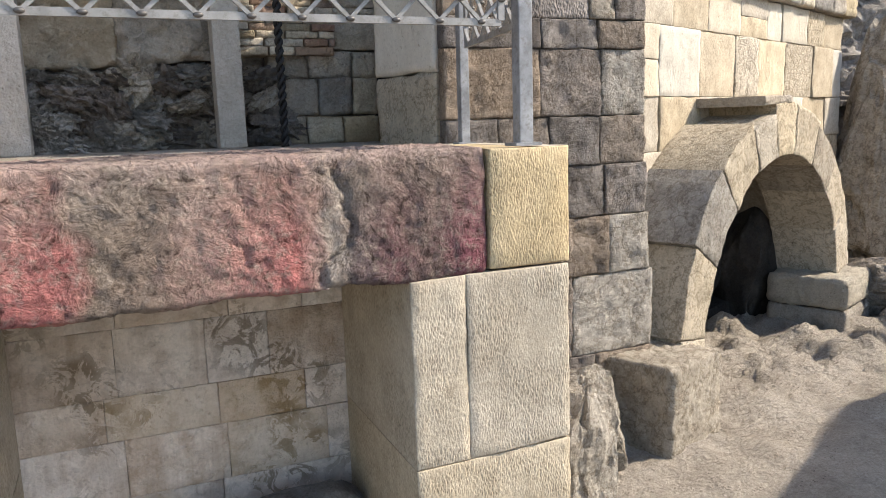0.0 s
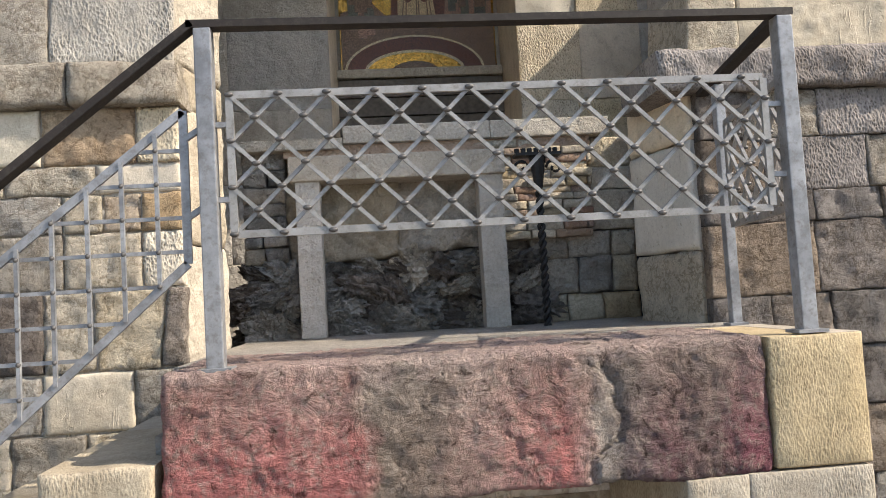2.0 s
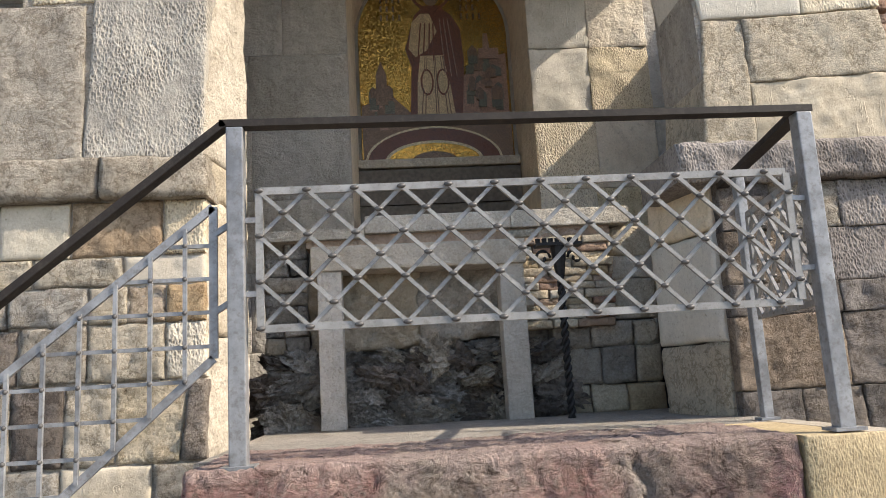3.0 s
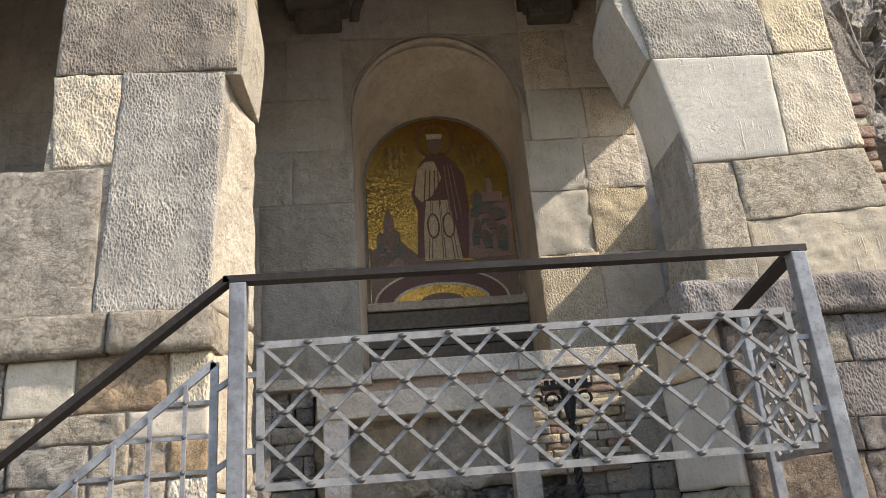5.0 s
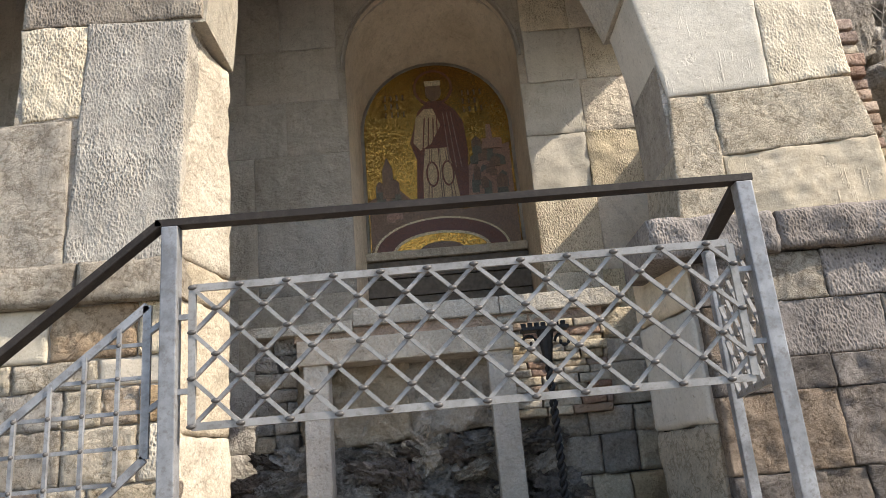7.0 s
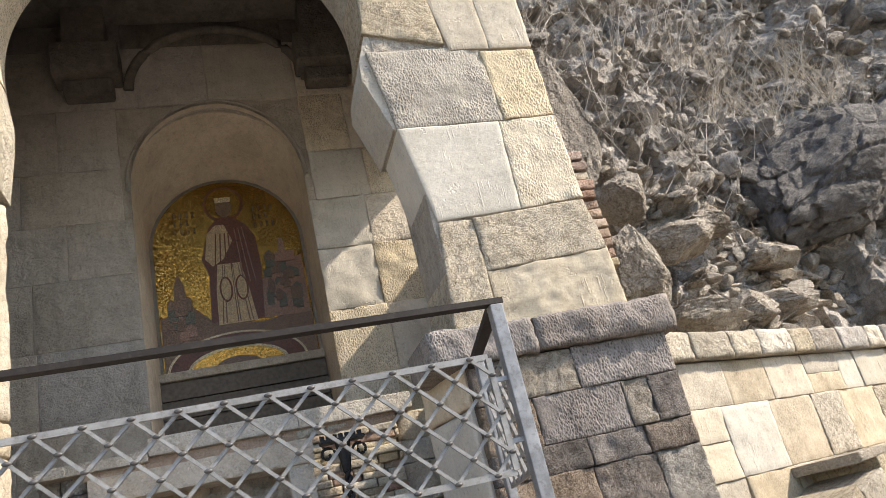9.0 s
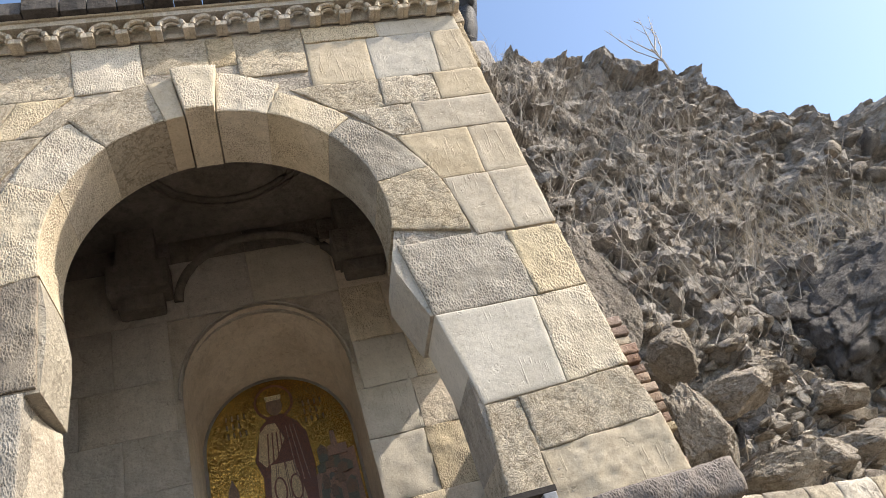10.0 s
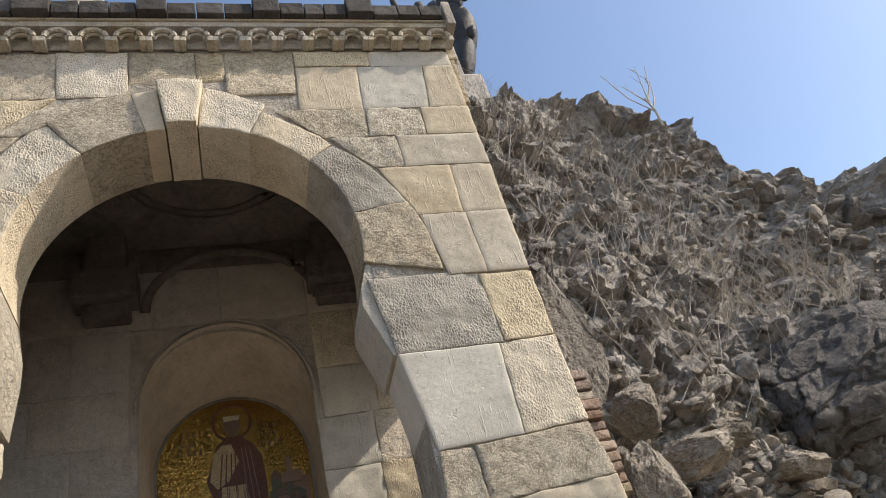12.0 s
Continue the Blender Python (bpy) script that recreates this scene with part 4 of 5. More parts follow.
def rough_solid(name, x0, x1, y0, y1, z0, z1, mat, res, amp, r, parent=None, label="", drop=None, pits=0.0):
    """A rough-hewn block with rounded, broken edges."""
    bm = bmesh.new()
    nx, ny, nz = [max(2, int(d / res)) for d in (x1 - x0, y1 - y0, z1 - z0)]
    grid = {}

    def vert(i, j, k):
        if (i, j, k) not in grid:
            p = Vector((x0 + (x1 - x0) * i / nx, y0 + (y1 - y0) * j / ny, z0 + (z1 - z0) * k / nz))
            q = Vector((min(max(p.x, x0 + r), x1 - r), min(max(p.y, y0 + r), y1 - r), min(max(p.z, z0 + r), z1 - r)))
            d = p - q
            if d.length > 1e-6:
                d.normalize()
                s = noise.fractal(p * 16, 0.5, 2.3, 5) * amp + noise.noise(p * 2.6) * amp * 0.8
                if pits:
                    w = Vector((p.x * 30 + p.z * 7, p.y * 22, p.z * 17 - p.x * 6))
                    dist = noise.voronoi(w + Vector((noise.noise(p * 15), 0, noise.noise(p * 15 + Vector((5, 5, 5))))))[0][0]
                    if noise.noise(p * 5.5 + Vector((11, 3, 8))) > -0.05:
                        s -= pits * max(0.0, 1 - dist / 0.42)
                p = q + d * (r + s)
                if drop:
                    p = drop(p)
            grid[(i, j, k)] = bm.verts.new(p)
        return grid[(i, j, k)]
    for a, b, fix in ((nx, ny, "z"), (nx, nz, "y"), (ny, nz, "x")):
        for end in (0, 1):
            for i in range(a):
                for j in range(b):
                    cs = []
                    for di, dj in ((0, 0), (1, 0), (1, 1), (0, 1)):
                        if fix == "z":
                            cs.append(vert(i + di, j + dj, end * nz))
                        elif fix == "y":
                            cs.append(vert(i + di, end * ny, j + dj))
                        else:
                            cs.append(vert(end * nx, i + di, j + dj))
                    bm.faces.new(cs)
    return part(name, bm, mat, parent, label, smooth=True)


def crack_and_sag(p):
    # the broken joint in the lintel, and its lower edge, deeper at one end
    if p.z < 1.25:
        p.z += 0.018 * noise.noise(Vector((p.x * 4, 3, 0)))
    cx = 1.135 + 0.09 * noise.noise(Vector((1.3, p.z * 11, 0))) + 0.02 * noise.noise(Vector((4.1, p.z * 40, 0))) + (p.z - 1.3) * 0.08
    k = abs(p.x - cx)
    if k < 0.016 and p.z > 1.09:
        g = (1 - k / 0.016) * 0.016
        if p.y < 1.9:
            p.y += g
        if p.z > 1.45:
            p.z -= g * 0.6
    return p


lintel = empty("stone_lintel", "rough stone lintel with faded red and purple paint, cracked", "lintel")
rough_solid("lintel_stone", -0.145, 1.622, 1.80, 2.42, 1.085, 1.493, LINTEL, 0.0095, 0.0065, 0.022, lintel, drop=crack_and_sag, pits=0.007)
corner = empty("corner_block", "yellow tooled sandstone block beside the red lintel", "stone block")
block([(1.624, 1.093), (1.925, 1.093), (1.925, 1.487), (1.624, 1.487)], front(1.795), 0.6, YELLOW, corner, rough=0.003, edge=0.006, res=0.06)
block([(-2.42, 1.093), (-1.80, 1.093), (-1.80, 1.487), (-2.42, 1.487)], lambda u, z, d: Vector((1.925 + d, -u, z)), 0.1, CUT, corner, rough=0.004, edge=0.006, res=0.06)

pier = empty("niche_pier", "pale tooled sandstone pier under the landing", "pier", group="niche piers")
FP = front(1.795)
for q, m in (([(1.345, 0.46), (1.536, 0.46), (1.536, 1.09), (1.345, 1.085)], CUT), ([(1.536, 0.46), (1.925, 0.47), (1.92, 1.09), (1.536, 1.09)], CUT),
             ([(1.345, -0.2), (1.93, -0.2), (1.925, 0.465), (1.345, 0.46)], CUT)):
    block(q, FP, 0.80, m, pier, rough=0.005, edge=0.005, res=0.03, joint=0.0012)
for z0, z1 in ((-0.2, 0.5), (0.5, 1.09)):
    block([(-2.85, z0), (-1.83, z0), (-1.83, z1), (-2.85, z1)], lambda u, z, d: Vector((1.90 + d, -u, z)), 0.1, GREY, pier, rough=0.012, edge=0.01)
pier_left = empty("niche_pier", "pale tooled sandstone pier under the landing", "pier", group="niche piers")
for q, m in (([(-0.155, 0.4), (0.135, 0.4), (0.135, 1.082), (-0.155, 1.075)], CUT), ([(-0.155, -0.2), (0.135, -0.2), (0.135, 0.4), (-0.155, 0.4)], CUT)):
    block(q, FP, 0.80, m, pier_left, rough=0.005, edge=0.012, res=0.05)
cheek = empty("stair_cheek_block", "pale sandstone block at the head of the stair", "stone block")
block([(-0.475, 0.95), (-0.16, 0.95), (-0.16, 1.25), (-0.475, 1.245)], FP, 0.7, CUT, cheek, rough=0.006, edge=0.012)
block([(-0.475, 0.3), (-0.16, 0.3), (-0.16, 0.95), (-0.475, 0.95)], FP, 0.7, CUT, cheek, rough=0.006, edge=0.012)
bm = bmesh.new()
box(bm, -0.47, -0.165, 2.0, 2.88, 0.0, 1.24, bevel=0.01)
part("core", bm, CUT, cheek)
stair = empty("stone_stair", "worn pale stone stair up to the landing", "stair")
for i in range(7):
    bm = bmesh.new()
    box(bm, -0.48 - 0.30 * (i + 1), -0.48 - 0.30 * i + 0.02, 1.85, 2.87, 0.0, 1.10 - 0.17 * i, bevel=0.012)
    part("step", bm, CUT, stair)

wall_niche = struct("wall_lower_niche", "stained pale block wall inside the lower niche", "wall")
FN = front(2.60)
bm = bmesh.new()
box(bm, 0.0, 1.5, 2.63, 2.85, -0.1, 1.3)
part("wall_core", bm, MORTAR, wall_niche)
zs = [-0.1, 0.2, 0.43, 0.60, 0.86, 0.98, 1.28]
for r, (z0, z1) in enumerate(zip(zs, zs[1:])):
    u = 0.10
    while u < 1.40:
        w = random.uniform(0.22, 0.42)
        if u + w > 1.3:
            w = 1.42 - u
        block([(u, z0), (u + w, z0), (u + w, z1), (u, z1)], FN, 0.1, NICHE, wall_niche, rough=0.004, edge=0.003, joint=0.0008)
        u += w
bm = bmesh.new()
box(bm, -0.2, 1.93, 1.95, 2.87, 1.20, 1.30)
part("soffit_slab", bm, GREY, wall_niche)
boulder("rubble", (1.0, 2.42, -0.12), (0.55, 0.2, 0.38), RUBBLE, wall_niche, seed=3, sub=4)

# ---- yellow wall, half-buried arch, set back at an angle ----
WA = radians(23)
ALONG, OUT = Vector((math.cos(WA), math.sin(WA), 0)), Vector((math.sin(WA), -math.cos(WA), 0))


def slanted(o):
    return lambda u, z, d: Vector((o[0], o[1], z)) + ALONG * u + OUT * d


FA = slanted((3.42, 2.85))
FYW = slanted((3.245, 3.264))
wall_yellow = struct("wall_yellow", "retaining wall of yellow sandstone blocks with a stone coping", "wall")
AU, AZ, AR, ARO = 1.31, 0.10, 1.19, 1.50
core = [(-0.35, -0.3), (-0.35, 2.39), (3.83, 2.39), (3.83, -0.3), (AU + AR + 0.05, -0.3)]
core += [(AU + (AR + 0.05) * math.cos(radians(a)), AZ + (AR + 0.05) * math.sin(radians(a))) for a in range(0, 181, 9)] + [(AU - AR - 0.05, -0.3)]
part("wall_core", extrude_poly(core, FYW, -0.016, -0.5), MORTAR, wall_yellow)
coursed(wall_yellow, FYW, -0.35, 3.84, -0.1, 2.39, (0.24, 0.44), (0.28, 0.66), [(CUT, 5), (PALE_SMOOTH, 2), (PALE_SPLIT, 1), (WARM_SMOOTH, 2)], depth=0.12, rough=0.009, edge=0.005, res=0.035, joint=0.001,
        keep=lambda u, z: (u - AU) ** 2 + (z - AZ) ** 2 > (AR + 0.16) ** 2 and not (abs(u - AU) < AR and z < AZ))
u = -0.2
while u < 3.84:
    w = random.uniform(0.28, 0.46)
    block([(u, 2.395), (u + w, 2.395), (u + w, 2.57), (u, 2.57)], slanted((3.245 + 0.03, 3.264 - 0.07)), 0.45, pick([(PALE, 2), (GREY, 2), (WARM, 1)]), wall_yellow, rough=0.014, edge=0.02, res=0.04, name="coping_stone")
    u += w

small_arch = empty("stone_arch", "half-buried sandstone arch over a dark hollow", "arch")
joints = [196, 170, 150, 131, 112, 98, 84, 66, 47, 28, 9]
for a, b in zip(joints, joints[1:]):
    pl = lambda u, r, d: FA(AU + r * math.cos(-u / 1.3), AZ + r * math.sin(-u / 1.3), d)
    ro = ARO + random.uniform(-0.04, 0.04)
    block([(-radians(a) * 1.3, AR), (-radians(b) * 1.3, AR), (-radians(b) * 1.3, ro), (-radians(a) * 1.3, ro)], pl, 0.48, pick([(PALE_SPLIT, 3), (GREY_SPLIT, 1)]), small_arch, rough=0.010, res=0.035, name="voussoir", joint=0.002)
block([(AU - 0.42, AZ + ARO + 0.01), (AU + 0.05, AZ + ARO + 0.03), (AU + 0.05, AZ + ARO + 0.08), (AU - 0.42, AZ + ARO + 0.07)], FA, 0.45, GREY, small_arch, name="top_stone")
left_base = empty("arch_base_stone", "broken sandstone base block of the half-buried arch", "stone block")
ob = rough_solid("base_stone", -0.26, 0.24, -0.24, 0.24, -0.32, 0.25, GREY_SPLIT, 0.022, 0.014, 0.025, left_base)
left_base.matrix_world = pose(3.11, 2.78, 0.09, 0, 0, 20)
right_base = empty("arch_base_stone", "two stacked sandstone base blocks of the arch", "stone block")
for z0, z1, m in ((0.06, 0.30, PALE), (-0.18, 0.055, GREY)):
    rough_solid("base_stone", -0.34, 0.34, -0.30, 0.30, z0, z1, m, 0.04, 0.014, 0.03, right_base)
right_base.matrix_world = pose(5.72, 3.98, 0.0, 0, 0, 23)
wall_hollow = struct("wall_hollow", "black lining of the arched hollow, shade put into its colour", "wall")
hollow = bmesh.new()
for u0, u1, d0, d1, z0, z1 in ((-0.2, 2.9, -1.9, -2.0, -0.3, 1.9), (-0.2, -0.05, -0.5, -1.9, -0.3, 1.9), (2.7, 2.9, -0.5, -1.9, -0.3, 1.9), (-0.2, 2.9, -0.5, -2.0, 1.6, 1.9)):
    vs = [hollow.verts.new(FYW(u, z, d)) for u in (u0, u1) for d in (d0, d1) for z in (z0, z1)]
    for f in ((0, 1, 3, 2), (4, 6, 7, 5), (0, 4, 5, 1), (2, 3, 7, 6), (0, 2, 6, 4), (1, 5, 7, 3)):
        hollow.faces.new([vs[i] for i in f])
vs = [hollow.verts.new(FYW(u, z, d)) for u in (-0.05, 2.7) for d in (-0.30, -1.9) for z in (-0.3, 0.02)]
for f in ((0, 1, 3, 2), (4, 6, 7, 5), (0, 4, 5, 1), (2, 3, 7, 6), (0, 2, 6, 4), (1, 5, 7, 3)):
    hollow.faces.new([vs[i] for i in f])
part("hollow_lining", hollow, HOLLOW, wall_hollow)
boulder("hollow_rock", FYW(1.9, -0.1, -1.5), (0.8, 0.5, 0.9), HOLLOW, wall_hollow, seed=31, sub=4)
# Black rocks added across the opening to stand in for the shade inside.
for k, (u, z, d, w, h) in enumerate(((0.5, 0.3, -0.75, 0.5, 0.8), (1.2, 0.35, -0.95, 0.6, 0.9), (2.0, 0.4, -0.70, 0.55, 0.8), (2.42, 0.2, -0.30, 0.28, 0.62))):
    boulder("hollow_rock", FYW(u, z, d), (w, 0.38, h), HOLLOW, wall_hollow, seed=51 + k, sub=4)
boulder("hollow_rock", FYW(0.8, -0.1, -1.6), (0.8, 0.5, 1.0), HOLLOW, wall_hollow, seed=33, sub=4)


# ---- infill behind the landing, trough frame, candle stand ----
wall_infill = struct("wall_infill", "rough rubble wall closing the foot of the arch", "wall")
IY = 3.86
bm = bmesh.new()
box(bm, -0.24, 1.98, IY + 0.1, IY + 0.35, 1.4, 2.52)
part("wall_core", bm, RUBBLE, wall_infill)
coursed(wall_infill, front(IY), -0.24, 0.0, 1.47, 2.52, (0.05, 0.12), (0.1, 0.24), [(GREY, 1), (RUBBLE, 2)], depth=0.12, rough=0.02, edge=0.015, res=0.03)
for u0, u1, z0, z1 in ((0.0, 0.62, 1.86, 2.42), (0.60, 1.16, 1.90, 2.42)):
    block([(u0, z0), (u1, z0 + 0.03), (u1, z1), (u0, z1)], front(IY - 0.02), 0.12, GREY, wall_infill, rough=0.06, edge=0.03, res=0.02, freq=3, name="rock_piece")
k = 0
for i in range(13):
    for j in range(4):
        x, z = -0.22 + i * 0.125 + 0.06 * (j % 2) + random.uniform(-0.03, 0.03), 1.50 + j * 0.11 + random.uniform(-0.02, 0.02)
        s = random.uniform(0.07, 0.16)
        boulder("rubble_stone", (x, IY + 0.06 + random.uniform(-0.06, 0.03), z), (s * random.uniform(0.9, 1.5), 0.11, s * random.uniform(0.5, 0.8)), pick([(RUBBLE, 2), (GREY_SPLIT, 1), (DARK_SPLIT, 1.5)]), wall_infill, seed=k * 1.7, sub=4, rough=2.2, freq=2.6, tilt=random.uniform(-35, 35))
        k += 1
z = 1.95
while z < 2.51:
    h = random.uniform(0.035, 0.05)
    u = 1.13
    while u < 1.70:
        w = random.uniform(0.12, 0.24)
        block([(u, z), (min(u + w, 1.72), z), (min(u + w, 1.72), z + h), (u, z + h)], front(IY - 0.06), 0.18, pick([(BRICK, 2), (CREAM, 2), (WARM, 1)]), wall_infill, rough=0.012, edge=0.008, res=0.04, name="brick", proud=random.uniform(-0.015, 0.015))
        u += w
    z += h
coursed(wall_infill, front(IY + 0.01), 1.35, 1.98, 1.47, 1.98, (0.14, 0.26), (0.16, 0.34), [(GREY, 2), (DARK, 0.5), (WARM, 2), (CREAM, 1)], depth=0.12, rough=0.02, edge=0.02, res=0.03)
coursed(wall_infill, front(IY + 0.0), 1.722, 1.98, 1.985, 2.52, (0.14, 0.24), (0.13, 0.26), [(GREY, 1), (CREAM, 2), (WARM, 1)], depth=0.12, rough=0.015, edge=0.012, res=0.03)
for x0, x1 in ((-0.24, 0.33), (0.332, 1.15), (1.152, 1.83)):
    bm = bmesh.new()
    box(bm, x0, x1, IY - 0.09, IY + 0.32, 2.525 if x0 > 0 else 2.50, 2.625 if x0 > 0 else 2.56, bevel=0.008)
    part("sill_stone", bm, CREAM, wall_infill)
bm = bmesh.new()
box(bm, 0.0, 1.72, IY - 0.055, IY + 0.1, 2.46, 2.524)
part("sill_bed", bm, BRICK, wall_infill)

frame_ = empty("stone_trough_frame", "grey stone frame of two posts and a slab", "stone frame")
TY = 3.66
for x0, x1 in ((0.07, 0.20), (1.05, 1.185)):
    bm = bmesh.new()
    box(bm, x0, x1, TY, TY + 0.14, 1.475, 2.305, bevel=0.006)
    part("post", bm, PLASTER, frame_)
bm = bmesh.new()
box(bm, 0.04, 1.20, TY - 0.02, TY + 0.2, 2.305, 2.44, bevel=0.012)
part("slab", bm, PLASTER, frame_)

candle = empty("iron_candle_stand", "black twisted wrought iron candle stand", "candle stand")
bm = bmesh.new()
n = 60
for k in range(2):
    tube(bm, [(1.345 + 0.012 * math.cos(i * 0.9 + k * math.pi), 3.5 + 0.012 * math.sin(i * 0.9 + k * math.pi), 1.475 + 0.74 * i / n) for i in range(n + 1)], 0.011, 6)
part("twisted_rod", bm, IRON, candle, smooth=True)
bm = bmesh.new()
bmesh.ops.create_cone(bm, cap_ends=True, segments=10, radius1=0.022, radius2=0.045, depth=0.16, matrix=pose(1.345, 3.5, 2.28))
part("cup", bm, IRON, candle)
bm = bmesh.new()
box(bm, 1.225, 1.465, 3.45, 3.55, 2.36, 2.375)
for i in range(7):
    bmesh.ops.create_cone(bm, cap_ends=True, segments=8, radius1=0.012, radius2=0.014, depth=0.03, matrix=pose(1.24 + i * 0.034, 3.5, 2.388))
part("tray", bm, IRON, candle)
for sgn in (-1, 1):
    bm = bmesh.new()
    tube(bm, [(1.345 + sgn * (0.09 - 0.045 * math.cos(a) * (1 - a / 9)), 3.5, 2.30 + 0.045 * math.sin(a) * (1 - a / 9)) for a in [i * 0.45 for i in range(16)]], 0.008, 6)
    part("scroll", bm, IRON, candle, smooth=True)

# ---- railing ----
railing = empty("steel_railing", "grey steel landing railing with diamond lattice panels", "railing")
PY = 1.85
PX0, PX1 = 0.008, 1.782


def square_post(x, y, z0, z1, w=0.05):
    bm = bmesh.new()
    box(bm, x - w / 2, x + w / 2, y - w / 2, y + w / 2, z0, z1, bevel=0.004)
    p = part("post", bm, STEEL, railing)
    bm = bmesh.new()
    box(bm, x - w * 0.95, x + w * 0.95, y - w * 0.8, y + w * 0.8, z0 - 0.004, z0 + 0.006)
    part("foot_plate", bm, STEEL, p)


square_post(PX0, PY, 1.492, 2.485)
square_post(PX1, PY, 1.492, 2.475)
square_post(1.912, 2.585, 1.48, 2.46, 0.04)
for a, b in (((PX0 - 0.045, PY, 2.497), (PX1 + 0.03, PY, 2.487)), ((PX1 + 0.005, PY, 2.487), (PX1 + 0.178, 2.84, 2.487)), ((PX0 - 0.03, PY, 2.50), (PX0 - 1.95, PY, 0.98))):
    bm = bmesh.new()
    bar(bm, a, b, 0.05, 0.022)
    part("handrail", bm, RAIL, railing, "dark brown flat handrail")

rivet = bpy.data.meshes.new("rivet")
bm = bmesh.new()
bmesh.ops.create_uvsphere(bm, u_segments=8, v_segments=5, radius=0.0095)
bm.to_mesh(rivet)
bm.free()
rivet.materials.append(RIVET)
rivet.polygons.foreach_set("use_smooth", [True] * len(rivet.polygons))


def lattice(at, width, z0, z1, cols, rows, wire=0.0115):
    """A framed panel of crossing bars; at(u, z, d) gives the place."""
    panel = part("panel_frame", frame_bm(at, width, z0, z1), LATTICE, railing)
    du, dz = width / cols, (z1 - z0) / rows
    for sgn in (1, -1):
        for k in range(-rows, cols + rows + 1):
            if k % 2:
                continue
            pts = []
            for j in range(rows + 1):
                i = k + sgn * j
                pts.append((i, j))
            ins = [(i, j) for i, j in pts if 0 <= i <= cols]
            if len(ins) < 2:
                continue
            (i0, j0), (i1, j1) = ins[0], ins[-1]
            bm = bmesh.new()
            bar(bm, at(i0 * du, z1 - j0 * dz, 0.005 * sgn), at(i1 * du, z1 - j1 * dz, 0.005 * sgn), wire, wire)
            part("lattice_bar", bm, LATTICE, panel)
    for j in range(rows + 1):
        for i in range(cols + 1):
            if (i + j) % 2 == 0:
                o = new("rivet", rivet)
                o.parent = panel
                o.location = at(i * du, z1 - j * dz, 0.010)
                o.scale = (1.5, 1.0, 0.85)
    return panel


def frame_bm(at, width, z0, z1, w=0.022):
    bm = bmesh.new()
    for a, b in (((0, z0), (width, z0)), ((0, z1), (width, z1)), ((0, z0 + 0.006), (0, z1 - 0.006)), ((width, z0 + 0.006), (width, z1 - 0.006))):
        off = 0.003 if a[0] == b[0] else 0.0
        bar(bm, at(*a, off), at(*b, off), w, 0.012, up=at(0, 0, 1) - at(0, 0, 0))
    return bm


lattice(lambda u, z, d: Vector((0.075 + u, PY - d, z)), 1.63, 1.877, 2.287, 23, 6)
lattice(lambda u, z, d: Vector((1.790 + 0.176 * u + d, 1.91 + 0.984 * u, z)), 0.62, 1.877, 2.287, 9, 6)
for x0, x1 in ((PX0 + 0.02, 0.08), (1.70, PX1 - 0.02)):
    for z in (1.98, 2.20):
        bm = bmesh.new()
        bar(bm, (x0, PY, z), (x1, PY, z), 0.016)
        part("bracket", bm, STEEL, railing)

# stair panel: square mesh in a sloping frame
stair_panel = empty("stair_railing", "sloping grey steel stair railing with square mesh", "railing")
top = lambda x: 2.245 + (x + 0.06) * 0.80
low = lambda x: 1.80 + (x + 0.06) * 0.87
XE = -1.75
bm = bmesh.new()
for a, b in (((-0.06, top(-0.06)), (XE, top(XE))), ((-0.06, low(-0.06)), (XE, low(XE))), ((-0.06, top(-0.06)), (-0.06, low(-0.06))), ((XE, top(XE)), (XE, low(XE)))):
    bar(bm, (a[0], PY, a[1]), (b[0], PY, b[1]), 0.024, 0.012, up=(0, 1, 0))
part("panel_frame", bm, STEEL, stair_panel)
x = -0.14
while x > XE:
    bm = bmesh.new()
    bar(bm, (x, PY - 0.006, top(x)), (x, PY - 0.006, low(x)), 0.011)
    part("mesh_bar", bm, STEEL, stair_panel)
    x -= 0.098
z = 2.13
while z > 0.5:
    xa = min(-0.06, (z - 1.80) / 0.87 - 0.06) if z < 1.80 else -0.06
    xb = max(XE, (z - 2.245) / 0.80 - 0.06)
    if xa - xb > 0.03:
        bm = bmesh.new()
        bar(bm, (xa, PY + 0.005, z), (xb, PY + 0.005, z), 0.011)
        part("mesh_bar", bm, STEEL, stair_panel)
        x = -0.14
        while x > xb:
            if x < xa:
                o = new("rivet", rivet)
                o.parent = stair_panel
                o.location = (x, PY - 0.010, z)
                o.scale = (0.8, 0.8, 0.8)
            x -= 0.098
    z -= 0.098
for z in (1.93, 2.16):
    bm = bmesh.new()
    bar(bm, (-0.06, PY, z), (PX0 - 0.02, PY, z + 0.03), 0.016)
    part("bracket", bm, STEEL, stair_panel)
bm = bmesh.new()
box(bm, PX0 - 1.95, PX0 - 1.90, PY + 0.03, PY + 0.08, 0.0, 1.0)
part("post", bm, STEEL, stair_panel)

# ---- mosaic in the niche ----
mosaic = empty("mosaic_panel", "arched gold mosaic with a plain robed shape and hill town", "mosaic")
FM = front(MY)


def inlay(name, pts, d, mat, label=""):
    return part(name, extrude_poly(pts, FM, d, d - 0.012), mat, mosaic, label)


def oval(cx, cz, rx, rz, n=28, a0=0, a1=360):
    return [(cx + rx * math.cos(radians(a0 + (a1 - a0) * i / n)), cz + rz * math.sin(radians(a0 + (a1 - a0) * i / n))) for i in range(n + (a1 - a0 < 360))]


